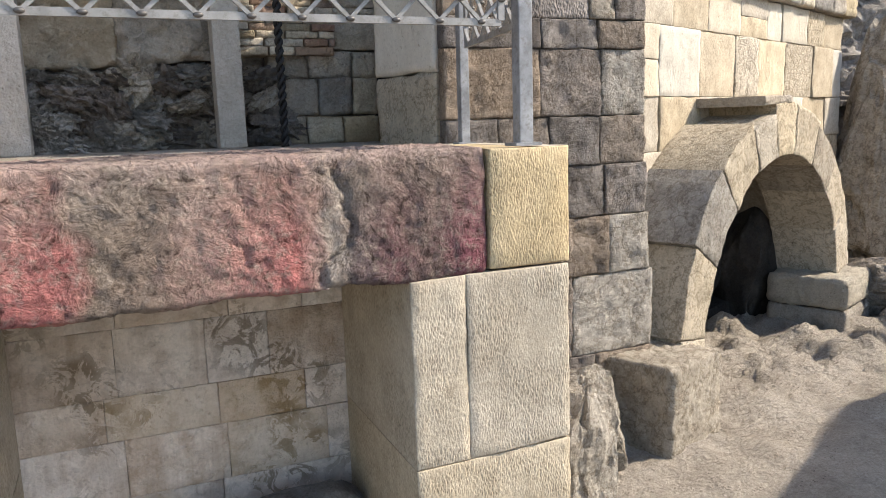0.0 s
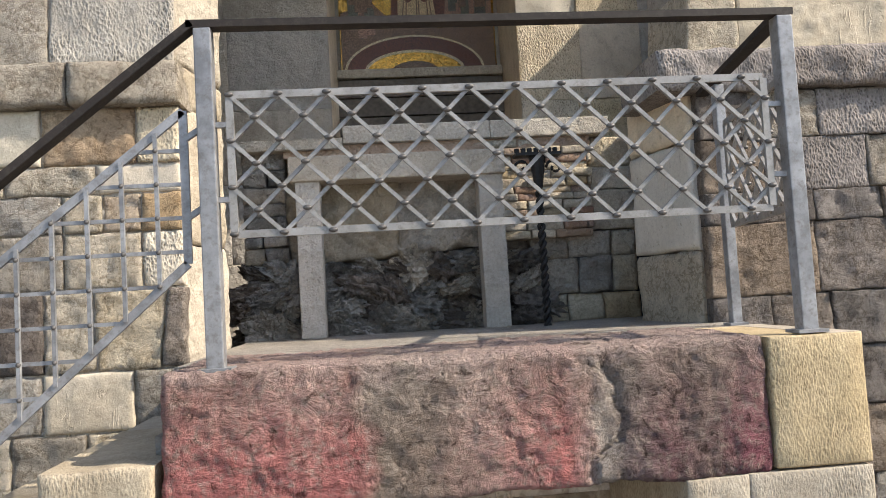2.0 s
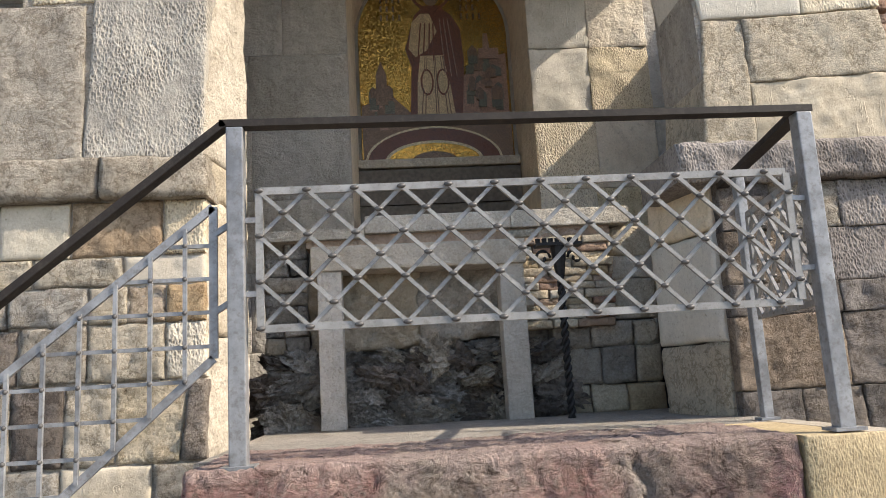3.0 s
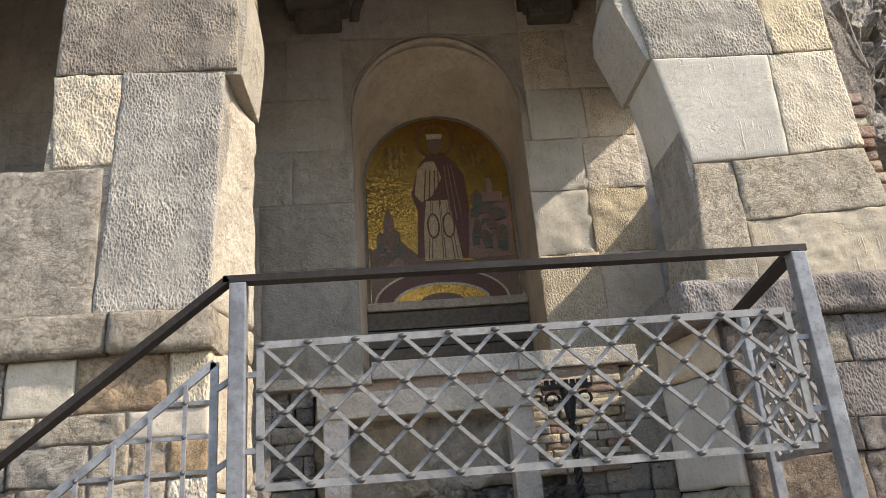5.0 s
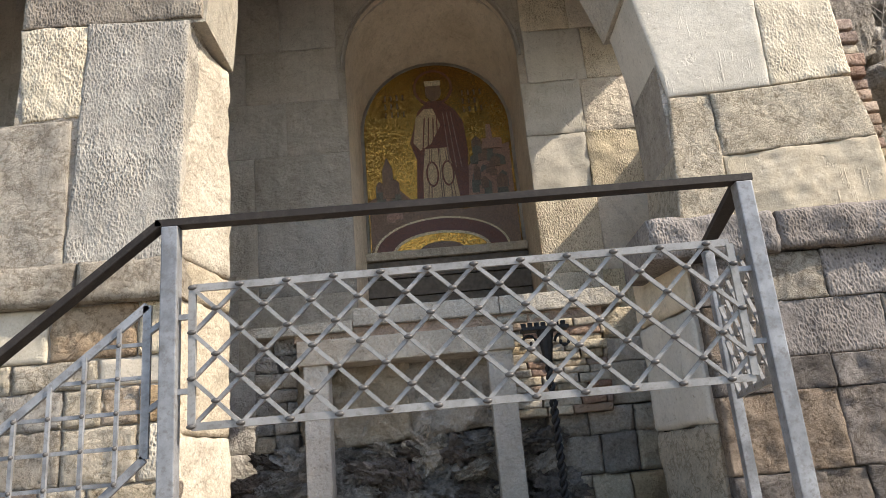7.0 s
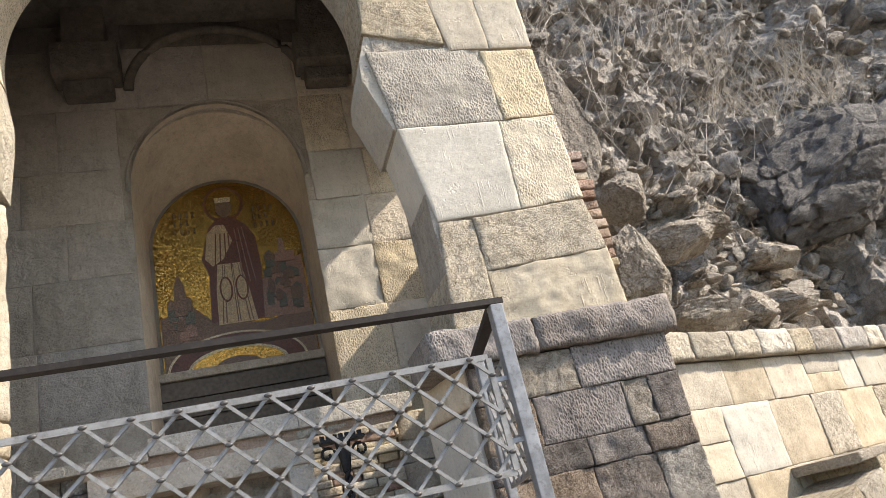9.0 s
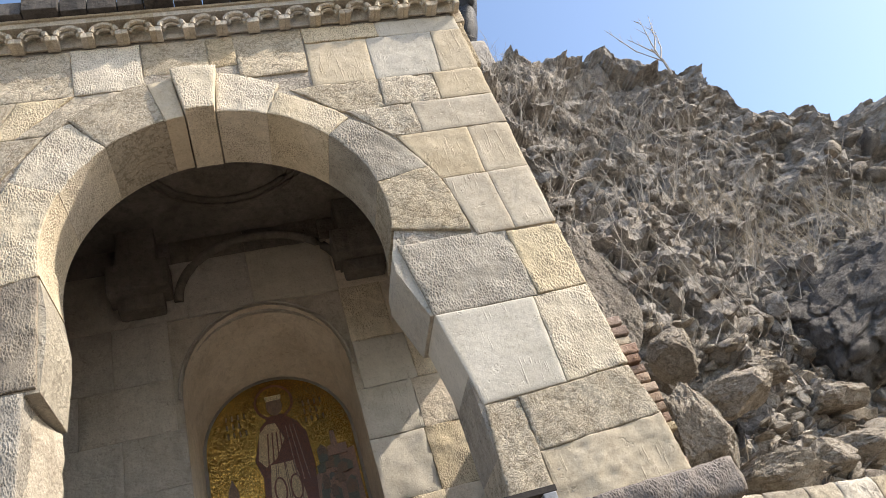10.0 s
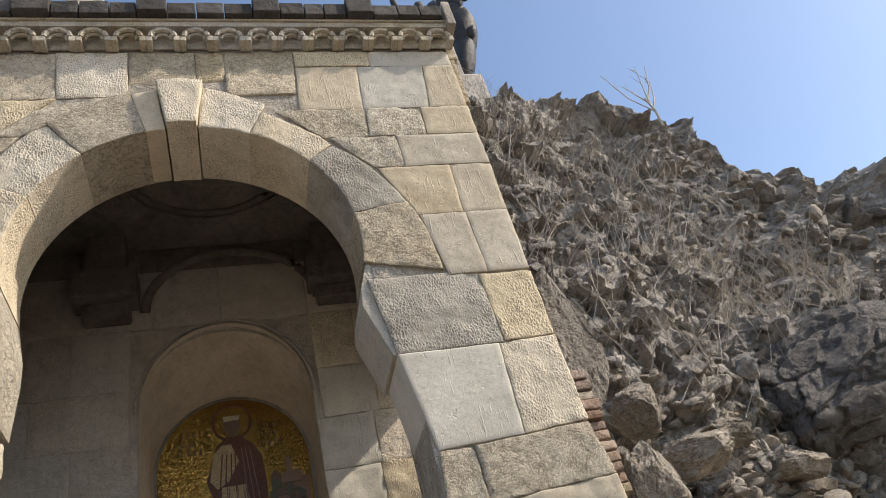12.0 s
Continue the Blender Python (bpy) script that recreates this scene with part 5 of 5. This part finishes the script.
inlay("gold_ground", [(MX - MR, 3.58)] + oval(MX, MZ, MR, MR, 40, 180, 0) + [(MX + MR, 3.58)], 0.0, GOLD, "gold glass tesserae ground")
inlay("earth", [(MX - MR + 0.01, 3.58), (MX + MR - 0.01, 3.58), (MX + MR - 0.01, 4.02), (MX + 0.2, 3.95), (MX - 0.2, 4.0), (MX - 0.38, 4.18), (MX - MR + 0.01, 4.10)], 0.003, UMBER)
inlay("rose_hill", [(MX + 0.2, 3.98), (MX + MR - 0.02, 3.98), (MX + MR - 0.02, 4.56), (MX + 0.42, 4.50), (MX + 0.26, 4.36)], 0.004, ROSE)
for rx, rz, mat, d in ((0.60, 0.315, IVORY, 0.005), (0.578, 0.297, MAROON, 0.007), (0.43, 0.185, IVORY, 0.009), (0.40, 0.160, GOLD, 0.011), (0.20, 0.085, UMBER, 0.013)):
    inlay("rainbow_band", oval(MX - 0.04, 3.58, rx, rz, 30, 0, 180), d, mat)
# robed shape
inlay("halo", oval(MX, 5.17, 0.185, 0.185), 0.004, MAROON)
inlay("halo", oval(MX, 5.17, 0.160, 0.160), 0.006, GOLD)
inlay("cloak", [(MX - 0.23, 4.0), (MX + 0.23, 3.98), (MX + 0.27, 4.50), (MX + 0.25, 4.80), (MX + 0.18, 4.93), (MX + 0.06, 5.03), (MX - 0.06, 5.03), (MX - 0.16, 4.93), (MX - 0.25, 4.62), (MX - 0.20, 4.45)], 0.008, MAROON)
inlay("robe", [(MX - 0.17, 3.97), (MX + 0.17, 3.97), (MX + 0.13, 4.30), (MX + 0.08, 4.55), (MX - 0.12, 4.55), (MX - 0.155, 4.30)], 0.012, TAN)
inlay("sleeve", [(MX - 0.22, 4.62), (MX - 0.16, 4.54), (MX - 0.06, 4.60), (MX + 0.04, 4.78), (MX - 0.02, 4.95), (MX - 0.10, 4.95), (MX - 0.18, 4.87)], 0.0125, TAN)
for x in (-0.13, -0.10, 0.0, 0.02, 0.10, 0.13):
    inlay("fold", [(MX + x - 0.005, 3.98), (MX + x + 0.005, 3.98), (MX + x * 0.6 + 0.003, 4.54), (MX + x * 0.6 - 0.003, 4.54)], 0.015, UMBER)
for dx in (0.10, 0.15, 0.20):
    inlay("fold", [(MX + dx - 0.004, 4.35), (MX + dx + 0.004, 4.35), (MX + dx * 0.7 + 0.005, 4.90), (MX + dx * 0.7 - 0.003, 4.90)], 0.015, ROSE)
for x in (-0.07, 0.07):
    inlay("fold", oval(MX + x, 4.30, 0.058, 0.125), 0.0135, MAROON)
    inlay("fold", oval(MX + x, 4.30, 0.042, 0.105), 0.017, TAN)
for dx, dz in ((-0.14, 0.0), (-0.09, 0.03), (-0.04, 0.05), (0.0, -0.02)):
    inlay("fold", [(MX + dx - 0.006, 4.52 + dz), (MX + dx + 0.006, 4.52 + dz), (MX + dx * 0.8 + 0.016, 4.86), (MX + dx * 0.8 + 0.004, 4.86)], 0.016, MAROON)
inlay("head", oval(MX, 5.13, 0.075, 0.10), 0.010, UMBER)
inlay("headband", [(MX - 0.072, 5.185), (MX + 0.072, 5.185), (MX + 0.078, 5.235), (MX - 0.078, 5.235)], 0.014, IVORY)
# towns at either side
rnd = random.Random(5)
for side_x, x0, x1, z0, z1, n in ((1, 0.27, 0.62, 3.98, 4.50, 34), (-1, -0.62, -0.36, 3.86, 4.20, 14)):
    for i in range(n):
        x, z = MX + rnd.uniform(x0, x1 - 0.08), rnd.uniform(z0, z1)
        w, h = rnd.uniform(0.05, 0.10), rnd.uniform(0.05, 0.12)
        m = rnd.choice([ROSE, SLATE, UMBER, SLATE])
        inlay("house_shape", [(x, z), (x + w, z), (x + w, z + h), (x + w / 2, z + h * 1.35), (x, z + h)], 0.0065 + 0.0007 * i, m)
inlay("tower_shape", [(MX - 0.53, 4.10), (MX - 0.42, 4.10), (MX - 0.43, 4.38), (MX - 0.475, 4.50), (MX - 0.52, 4.38)], 0.0185, UMBER)
inlay("tower_shape", [(MX + 0.40, 4.50), (MX + 0.58, 4.50), (MX + 0.58, 4.60), (MX + 0.50, 4.60), (MX + 0.49, 4.74), (MX + 0.45, 4.74), (MX + 0.44, 4.60), (MX + 0.40, 4.60)], 0.0325, ROSE)
# writing too worn to read: short bars
for sx in (-0.36, 0.36):
    for r in range(3):
        for i in range(4 - r % 2):
            x, z = MX + sx - 0.10 + i * 0.055, 4.98 + 0.085 * (1 - r)
            inlay("letter_bar", [(x, z), (x + 0.016, z), (x + 0.016, z + 0.055), (x, z + 0.055)], 0.006, UMBER)

# ---- cliff ----
SKY_X = [2.0, 3.2, 4.6, 5.5, 6.35, 7.4, 8.2, 8.8, 9.3, 9.8, 10.2, 11.15, 14.0, 22.0]
SKY_Z = [10.0, 10.3, 10.6, 11.15, 11.5, 12.15, 12.1, 11.5, 11.3, 10.9, 9.65, 9.1, 8.6, 7.4]


def cliff_y(x, z):
    base = 3.62 + 0.42 * (min(max(x, 3.3), 6.8) - 3.3)
    if z > 3.6:
        base += 0.95 * max(0.0, min(1.0, (4.4 - x) / 1.3)) * min(1.0, (z - 3.6) / 0.8)
    if z < 2.1 and x < 6.3:
        return base + 2.7
    if z < 2.4:
        return base + (0.12 if x < 6.7 else -min(0.5, (x - 6.7)) * (2.4 - z) * 0.4)
    return base + (z - 2.5) * 0.30


cliff = tagged(new("cliff"), "steep grey crumbling rock cliff with dry plants", "cliff", kind="structure")


def facets(w, amp, tilt):
    """Broken rock: each cell is a tilted flat piece at its own height."""
    d, pts = noise.voronoi(w)
    c = pts[0]
    h = noise.cell(c * 31.7)
    t = noise.cell_vector(c * 17.3 + Vector((5, 5, 5)))
    return amp * (h - 0.5) + tilt * (w - c).dot(t - Vector((0.5, 0.5, 0.5))) * 2


OUT = Vector((0.15, -0.97, 0.12))


def relief(p):
    """How far the rock stands out at p."""
    warp = Vector((noise.noise(p * 1.7), noise.noise(p * 1.7 + Vector((7, 0, 0))), noise.noise(p * 1.7 + Vector((0, 7, 0))))) * 0.22
    q = p + warp
    w = Vector((q.x * 0.9 + q.z * 0.3, q.y * 0.8, q.z * 1.4 - q.x * 0.5))
    d = 0.40 * noise.fractal(p * 0.45, 0.9, 2.1, 3) + 0.30 * abs(noise.noise(w * 0.9)) + 0.15 * abs(noise.noise(w * 1.9 + Vector((8, 2, 5)))) - 0.2
    d += facets(w * 0.8, 0.20, 0.08) + facets(w * 2.4 + Vector((3, 1, 7)), 0.09, 0.05) + facets(w * 5.5 + Vector((1, 9, 2)), 0.045, 0.03)
    d += 0.025 * noise.fractal(p * 6.0, 0.6, 2.2, 3)
    near = min(1.0, max(0.0, (p.x - 2.93) / 0.7))
    lowk = 1.0 if p.z > 2.7 or p.x > 6.9 else 0.15
    return d * (0.35 + 0.65 * near) * lowk


NXC, NZC = 460, 330
verts, faces = [], []
for j in range(NZC + 1):
    s = j / NZC
    for i in range(NXC + 1):
        x = 2.93 + 17.0 * (i / NXC) ** 1.5
        zt = float(np.interp(x, SKY_X, SKY_Z))
        zt += 0.22 * noise.fractal(Vector((x * 1.1, 4.2, 0)), 0.8, 2.0, 4)
        if s < 0.88:
            z = -0.4 + (zt + 0.4) * (s / 0.88)
            p = Vector((x, cliff_y(x, z), z))
            nrm = OUT
        else:
            k = (s - 0.88) / 0.12
            p = Vector((x, cliff_y(x, zt) + 9 * k ** 1.5, zt + 0.4 * k * (1 - k)))
            nrm = OUT.lerp(Vector((0, -0.25, 1)), min(1.0, k * 3)) * (1 - 0.5 * min(1.0, k * 4))
        verts.append(p + nrm * relief(p))
for j in range(NZC):
    for i in range(NXC):
        a = j * (NXC + 1) + i
        faces.append((a, a + 1, a + NXC + 2, a + NXC + 1))
mesh_object("rock_face", verts, faces, ROCK, cliff, smooth=False)


def cliff_at(x, z, off=0.0):
    p = Vector((x, cliff_y(x, z), z))
    return p + OUT * (relief(p) + off)


# loose and standing rocks on the slope
def rocks(n, x0, x1, z0, z1, s0, s1, off, seed, flat=1.0):
    r = random.Random(seed)
    out = bmesh.new()
    for i in range(n):
        x, z, s = r.uniform(x0, x1), r.uniform(z0, z1), r.uniform(s0, s1)
        c = cliff_at(x, z, off + r.uniform(-0.05, 0.1))
        b = bmesh.new()
        m = Euler((r.gauss(0.3, 0.5), r.gauss(-0.45, 0.4), r.uniform(0, 6) if flat == 1 else r.gauss(0, 0.3))).to_matrix()
        sx, sy, sz = s * r.uniform(0.8, 1.6), s * r.uniform(0.7, 1.2), s * r.uniform(0.45, 0.95) * flat
        for k in range(16):
            p = Vector((r.gauss(0, 1), r.gauss(0, 1), r.gauss(0, 1))).normalized() * r.uniform(0.8, 1.1)
            b.verts.new(m @ Vector((p.x * sx, p.y * sy, p.z * sz)) + c)
        hull = bmesh.ops.convex_hull(b, input=b.verts)
        bmesh.ops.delete(b, geom=[g for g in hull["geom_interior"] if isinstance(g, bmesh.types.BMVert)], context="VERTS")
        bmesh.ops.bevel(b, geom=b.edges[:], offset=s * 0.10, segments=1, affect="EDGES")
        me = bpy.data.meshes.new("tmp")
        b.to_mesh(me)
        b.free()
        out.from_mesh(me)
        bpy.data.meshes.remove(me)
    return out


beds = tagged(new("bedded_rock"), "thin tilted beds of grey-tan rock above the coping", "rocks", kind="stuff")
r = random.Random(77)
bm = bmesh.new()
for i in range(46):
    x, z = r.uniform(3.3, 7.0), r.uniform(2.62, 4.3)
    c = cliff_at(x, z, r.uniform(-0.10, 0.0))
    L, t = r.uniform(0.25, 0.75), r.uniform(0.05, 0.13)
    lean = r.gauss(0.42, 0.12)
    rows = []
    for a in range(13):
        f = a / 12
        w = (0.35 + 0.65 * math.sin(math.pi * min(0.97, f + 0.03)) ** 0.5) * t
        p = c + Vector((math.cos(lean) * (f - 0.5) * L, 0.30 * (f - 0.5) * L, -math.sin(lean) * (f - 0.5) * L))
        jag = [noise.noise(p * 9 + Vector((k * 3.1, 0, i))) for k in range(5)]
        rows.append([p + Vector((0.02 * jag[k], d * (1 + 0.3 * jag[k]), w * (h + 0.45 * jag[k]))) for k, (d, h) in enumerate(((0.20, -1.0), (-0.09, -0.8), (-0.13, 0.0), (-0.09, 0.85), (0.20, 1.0)))])
    vr = [[bm.verts.new(q) for q in row] for row in rows]
    for a, b in zip(vr, vr[1:]):
        for k in range(5):
            bm.faces.new((a[k], a[(k + 1) % 5], b[(k + 1) % 5], b[k]))
    bm.faces.new(vr[0][::-1])
    bm.faces.new(vr[-1])
part("rock_bed", bm, BEDS, beds)
loose = tagged(new("loose_rocks"), "loose grey broken rocks on the slope", "rocks", kind="stuff")
part("rock_scatter", rocks(1300, 3.1, 9.6, 3.2, 10.4, 0.035, 0.12, -0.02, 11), ROCK, loose)
part("rock_scatter", rocks(70, 3.2, 9.6, 3.6, 10.0, 0.12, 0.26, -0.07, 13), ROCK, loose)
part("rock_scatter", rocks(520, 3.1, 7.2, 2.6, 4.6, 0.04, 0.12, -0.02, 12, 0.6), BEDS, loose)
part("rock_scatter", rocks(160, 9.6, 13.0, 4.0, 8.6, 0.08, 0.24, -0.04, 14), ROCK, loose)
BIG = [("rock_outcrop", "large dark rounded rock outcrop on the slope", (7.55, 5.85, 4.55), (1.95, 0.85, 0.92), ROCK_DARK, 2, -24),
       ("rock_outcrop", "dark rock outcrop on the slope", (9.7, 6.0, 5.0), (1.4, 0.9, 1.1), ROCK_DARK, 5),
       ("boulder", "cracked grey boulder beside the brick edge", (3.62, 3.85, 3.15), (0.26, 0.24, 0.36), BEDS, 8),
       ("boulder", "grey boulder above the yellow wall", (4.35, 4.22, 3.5), (0.30, 0.26, 0.19), BEDS, 9),
       ("boulder", "tall shadowed boulder beside the chapel corner", (3.24, 3.62, 4.25), (0.26, 0.26, 0.62), ROCK, 10),
       ("boulder", "flat grey slab of rock above the coping", (4.0, 3.85, 2.78), (0.42, 0.26, 0.14), BEDS, 40),
       ("boulder", "angular grey rock above the coping", (4.75, 4.32, 2.85), (0.30, 0.24, 0.17), BEDS, 41),
       ("boulder", "angular grey rock above the coping", (5.4, 4.6, 2.95), (0.34, 0.26, 0.15), BEDS, 42),
       ("boulder", "broken grey rock on the slope", (4.05, 4.3, 3.95), (0.22, 0.2, 0.22), BEDS, 43),
       ("boulder", "broken grey rock on the slope", (5.0, 4.72, 3.8), (0.32, 0.22, 0.15), BEDS, 44),
       ("boulder", "broken grey rock on the slope", (5.75, 4.98, 3.5), (0.34, 0.24, 0.16), BEDS, 45),
       ("boulder", "grey rock at the foot of the pier", (2.22, 2.35, 0.15), (0.28, 0.35, 0.50), GREY_SPLIT, 17),
       ("boulder", "grey rock at the foot of the dark wall", (2.50, 2.62, 0.02), (0.30, 0.26, 0.34), GREY_SPLIT, 18),
       ("boulder", "grey rock beside the arch base", (6.25, 4.0, 0.10), (0.40, 0.35, 0.30), ROCK, 20),
       ("boulder", "low grey rock beside the arch base", (6.3, 3.5, -0.05), (0.45, 0.35, 0.22), ROCK, 21),
       ("rock_outcrop", "jagged rock face beyond the yellow wall", (7.4, 4.7, 1.1), (0.6, 0.6, 1.4), BEDS, 22)]
for nm, lab, c, s, m, sd, *lean in BIG:
    th = tagged(new(nm), lab, "rock", group="rocks of the slope")
    boulder("rock_body", c, s, m, th, seed=sd, sub=6 if m is ROCK_DARK else 5, rough=0.38, freq=1.5, tilt=lean[0] if lean else 0)

# brick edge beside the chapel corner
brick_edge = empty("brick_edge", "ragged edge of thin red bricks beside the corner", "brickwork")
z = 2.70
while z < 3.72:
    h = random.uniform(0.048, 0.062)
    x1 = 3.03 + random.uniform(-0.02, 0.05)
    block([(2.90, z), (x1, z), (x1, z + h), (2.90, z + h)], front(3.05 + random.uniform(-0.02, 0.02)), 0.13, pick([(BRICK, 3), (WARM, 1)]), brick_edge, rough=0.01, edge=0.006, res=0.04, name="brick")
    z += h + 0.012

# dry plants
def twigs(name, label, n, x0, x1, z0, z1, l0, l1, mat, seed, r=0.006, lean=0.5):
    rr = random.Random(seed)
    bm = bmesh.new()
    for i in range(n):
        x, z = rr.uniform(x0, x1), rr.uniform(z0, z1)
        z = min(z, float(np.interp(x, SKY_X, SKY_Z)) - 0.4)
        p = cliff_at(x, z, 0.06)
        L = rr.uniform(l0, l1)
        d = Vector((rr.gauss(0, lean), rr.gauss(-0.35, 0.25), 1)).normalized()
        pts = [p]
        for k in range(4):
            d = (d + Vector((rr.gauss(0, 0.16), rr.gauss(0, 0.12), rr.gauss(0, 0.1)))).normalized()
            pts.append(pts[-1] + d * L / 4)
        tube(bm, pts, [r, r * 0.8, r * 0.6, r * 0.45, r * 0.25], 4)
        for k in range(rr.randint(1, 4)):
            q = pts[rr.randint(1, 3)]
            e = (d + Vector((rr.gauss(0, 0.7), rr.gauss(0, 0.4), rr.gauss(0.2, 0.3)))).normalized()
            tube(bm, [q, q + e * L * 0.18, q + e * L * 0.33 + Vector((0, 0, L * 0.04))], [r * 0.5, r * 0.4, r * 0.2], 4)
    th = tagged(new(name), label, "dry plants", kind="stuff")
    return part("stem_cluster", bm, mat, th)


twigs("dry_stems", "bare pale dry stems on the slope", 330, 3.4, 9.0, 4.2, 9.2, 0.35, 1.1, TWIG, 21, r=0.0065, lean=0.6)
twigs("dry_grass", "straw-coloured dry grass on the slope", 300, 6.4, 9.8, 5.4, 7.0, 0.2, 0.45, STRAW, 22, r=0.0045, lean=0.8)
twigs("dry_grass", "straw-coloured dry grass tufts on the slope", 110, 4.0, 9.6, 3.0, 9.8, 0.12, 0.3, STRAW, 23, r=0.004, lean=0.8)
twigs("dry_stems", "fine dry stems along the skyline", 90, 4.6, 8.2, 9.0, 11.0, 0.2, 0.5, TWIG, 24, r=0.004)

rr = random.Random(4)
sapling = empty("bare_sapling", "bare leafless sapling on the skyline", "tree")
bm = bmesh.new()
base = Vector((8.75, 7.52, 10.55))
tube(bm, [base, base + Vector((0.02, 0, 0.4)), base + Vector((-0.05, 0, 0.75))], [0.03, 0.024, 0.016], 6)
part("trunk", bm, TWIG, sapling)
for dx, dz, s in ((-0.75, 0.95, 0.4), (0.05, 1.0, 0.55), (0.3, 0.85, 0.45), (-0.3, 0.55, 0.6), (0.35, 1.0, 0.7)):
    bm = bmesh.new()
    a = base + Vector((0, 0, s))
    m = a + Vector((dx * 0.5, 0, dz * 0.35))
    e = a + Vector((dx, rr.uniform(-0.1, 0.1), dz))
    tube(bm, [a, m, e], [0.016, 0.012, 0.004], 5)
    for k in range(4):
        q = m.lerp(e, rr.uniform(0.1, 0.9))
        tube(bm, [q, q + Vector((rr.gauss(0, 0.13), 0, rr.uniform(0.1, 0.25)))], [0.006, 0.002], 4)
    part("limb", bm, TWIG, sapling)

# ---- statue on its plinth above the cliff ----
statue = tagged(new("statue"), "dark bronze horse statue seen above the roof edge", "statue")


def place_statue():
    bm = bmesh.new()

    def lump(c, s, rot=0.0, n=3):
        r = bmesh.ops.create_icosphere(bm, subdivisions=n, radius=1)
        m = pose(*c, 0, rot, 0) @ Matrix.Diagonal((*s, 1))
        for v in r["verts"]:
            k = 1 + 0.08 * noise.noise(v.co * 3)
            v.co = m @ (v.co * k)
    lump((0.22, -0.25, 1.10), (0.23, 0.34, 0.84), 21)    # head
    lump((-0.02, -0.50, 0.20), (0.15, 0.22, 0.40), 17)   # muzzle
    for x, z in ((0.56, 1.90), (0.72, 1.68)):
        lump((x, -0.05, z), (0.06, 0.07, 0.25), 16, 2)   # ears
    lump((-0.12, 0.15, 0.66), (0.28, 0.45, 1.0), 26)     # neck
    for x, z in ((0.30, 2.0), (0.20, 1.84), (0.08, 1.66), (-0.04, 1.48), (-0.16, 1.28), (-0.27, 1.07), (-0.36, 0.86), (-0.42, 0.64)):
        lump((x, 0.25, z), (0.12, 0.14, 0.20), 38, 2)    # mane
    lump((-0.37, 0.25, -0.34), (0.41, 0.60, 0.78), 16)   # shoulder
    lump((-0.31, 0.0, -0.95), (0.36, 0.50, 0.88), 10)    # chest
    lump((-0.50, 0.0, -1.85), (0.28, 0.40, 0.90), 14)    # fore legs
    lump((-0.72, 0.3, -2.35), (0.30, 0.40, 0.60), 8)
    lump((-0.26, -0.35, -1.36), (0.12, 0.18, 0.22), 20, 2)
    lump((-0.40, 0.9, 0.95), (0.36, 0.40, 0.66), 18)     # back of the horse
    lump((-0.74, 0.9, 1.44), (0.16, 0.16, 0.26), 15, 2)
    lump((-0.95, 0.95, 0.9), (0.40, 0.30, 0.55), 0, 2)
    tube(bm, [(-1.10, 0.9, 0.95), (-1.34, 0.9, 1.24), (-1.40, 0.9, 1.74), (-1.34, 0.9, 2.21)], [0.12, 0.10, 0.085, 0.055], 8)
    lump((-1.28, 0.88, 2.41), (0.065, 0.05, 0.24), 18, 2)
    lump((-1.19, 0.85, 2.17), (0.075, 0.04, 0.05), -30, 2)
    return bm


ob = part("statue_body", place_statue(), BRONZE, statue, smooth=True)
STAT = Vector((7.35, 10.0, 17.55))
statue.location = STAT
plinth = tagged(new("statue_plinth"), "tall pale stone plinth behind the cliff edge", "plinth")
bm = bmesh.new()
box(bm, 5.5, 6.75, 9.3, 12.5, 8.0, 14.3, bevel=0.08)
part("plinth_body", bm, GREY, plinth)
bm = bmesh.new()
box(bm, 5.6, 6.4, 9.4, 12.0, 14.3, 15.1, bevel=0.05)
part("plinth_cap", bm, GREY, plinth)

# ---- ground and the unseen wall that shadows it ----
ground = tagged(new("ground"), "dusty trodden earth and paving below the wall", "ground", kind="structure")
axis = [-600, -200, -60, -25, -12] + [-8 + 0.25 * i for i in range(0, 36)] + [1.0 + 0.05 * i for i in range(0, 121)] + [7.25 + 0.25 * i for i in range(0, 5)] + [10, 14, 25, 60, 200, 600]
verts, faces = [], []
for y in axis:
    for x in axis:
        h = 0.035 * noise.fractal(Vector((x * 2.3, y * 2.3, 0)), 0.6, 2.2, 5)
        rise = max(0.0, min(1.0, (y - 1.9) / 1.2)) * max(0.0, min(1.0, (x - 1.9) / 0.6))
        h += rise * (0.06 + 0.11 * noise.fractal(Vector((x * 3, y * 3, 5)), 0.7, 2.1, 4))
        verts.append((x, y, -0.14 + h if abs(x) < 30 and abs(y) < 30 else -0.14))
n = len(axis)
faces = [(j * n + i, j * n + i + 1, (j + 1) * n + i + 1, (j + 1) * n + i) for j in range(n - 1) for i in range(n - 1)]
mesh_object("ground_sheet", verts, faces, GROUND, ground)
# Out of view; added and sized only for its shadow on the ground.
wall_shadow_caster = struct("wall_shadow_caster", "unseen plain wall added to cast the ground shadow", "wall")
part("wall_core", extrude_poly([(8.0, 1.26), (6.2, 0.27), (9.0, -6.0), (14.0, -6.0), (12.0, 1.3)], lambda u, v, d: Vector((u, v, d)), -0.2, 3.0), CREAM, wall_shadow_caster)
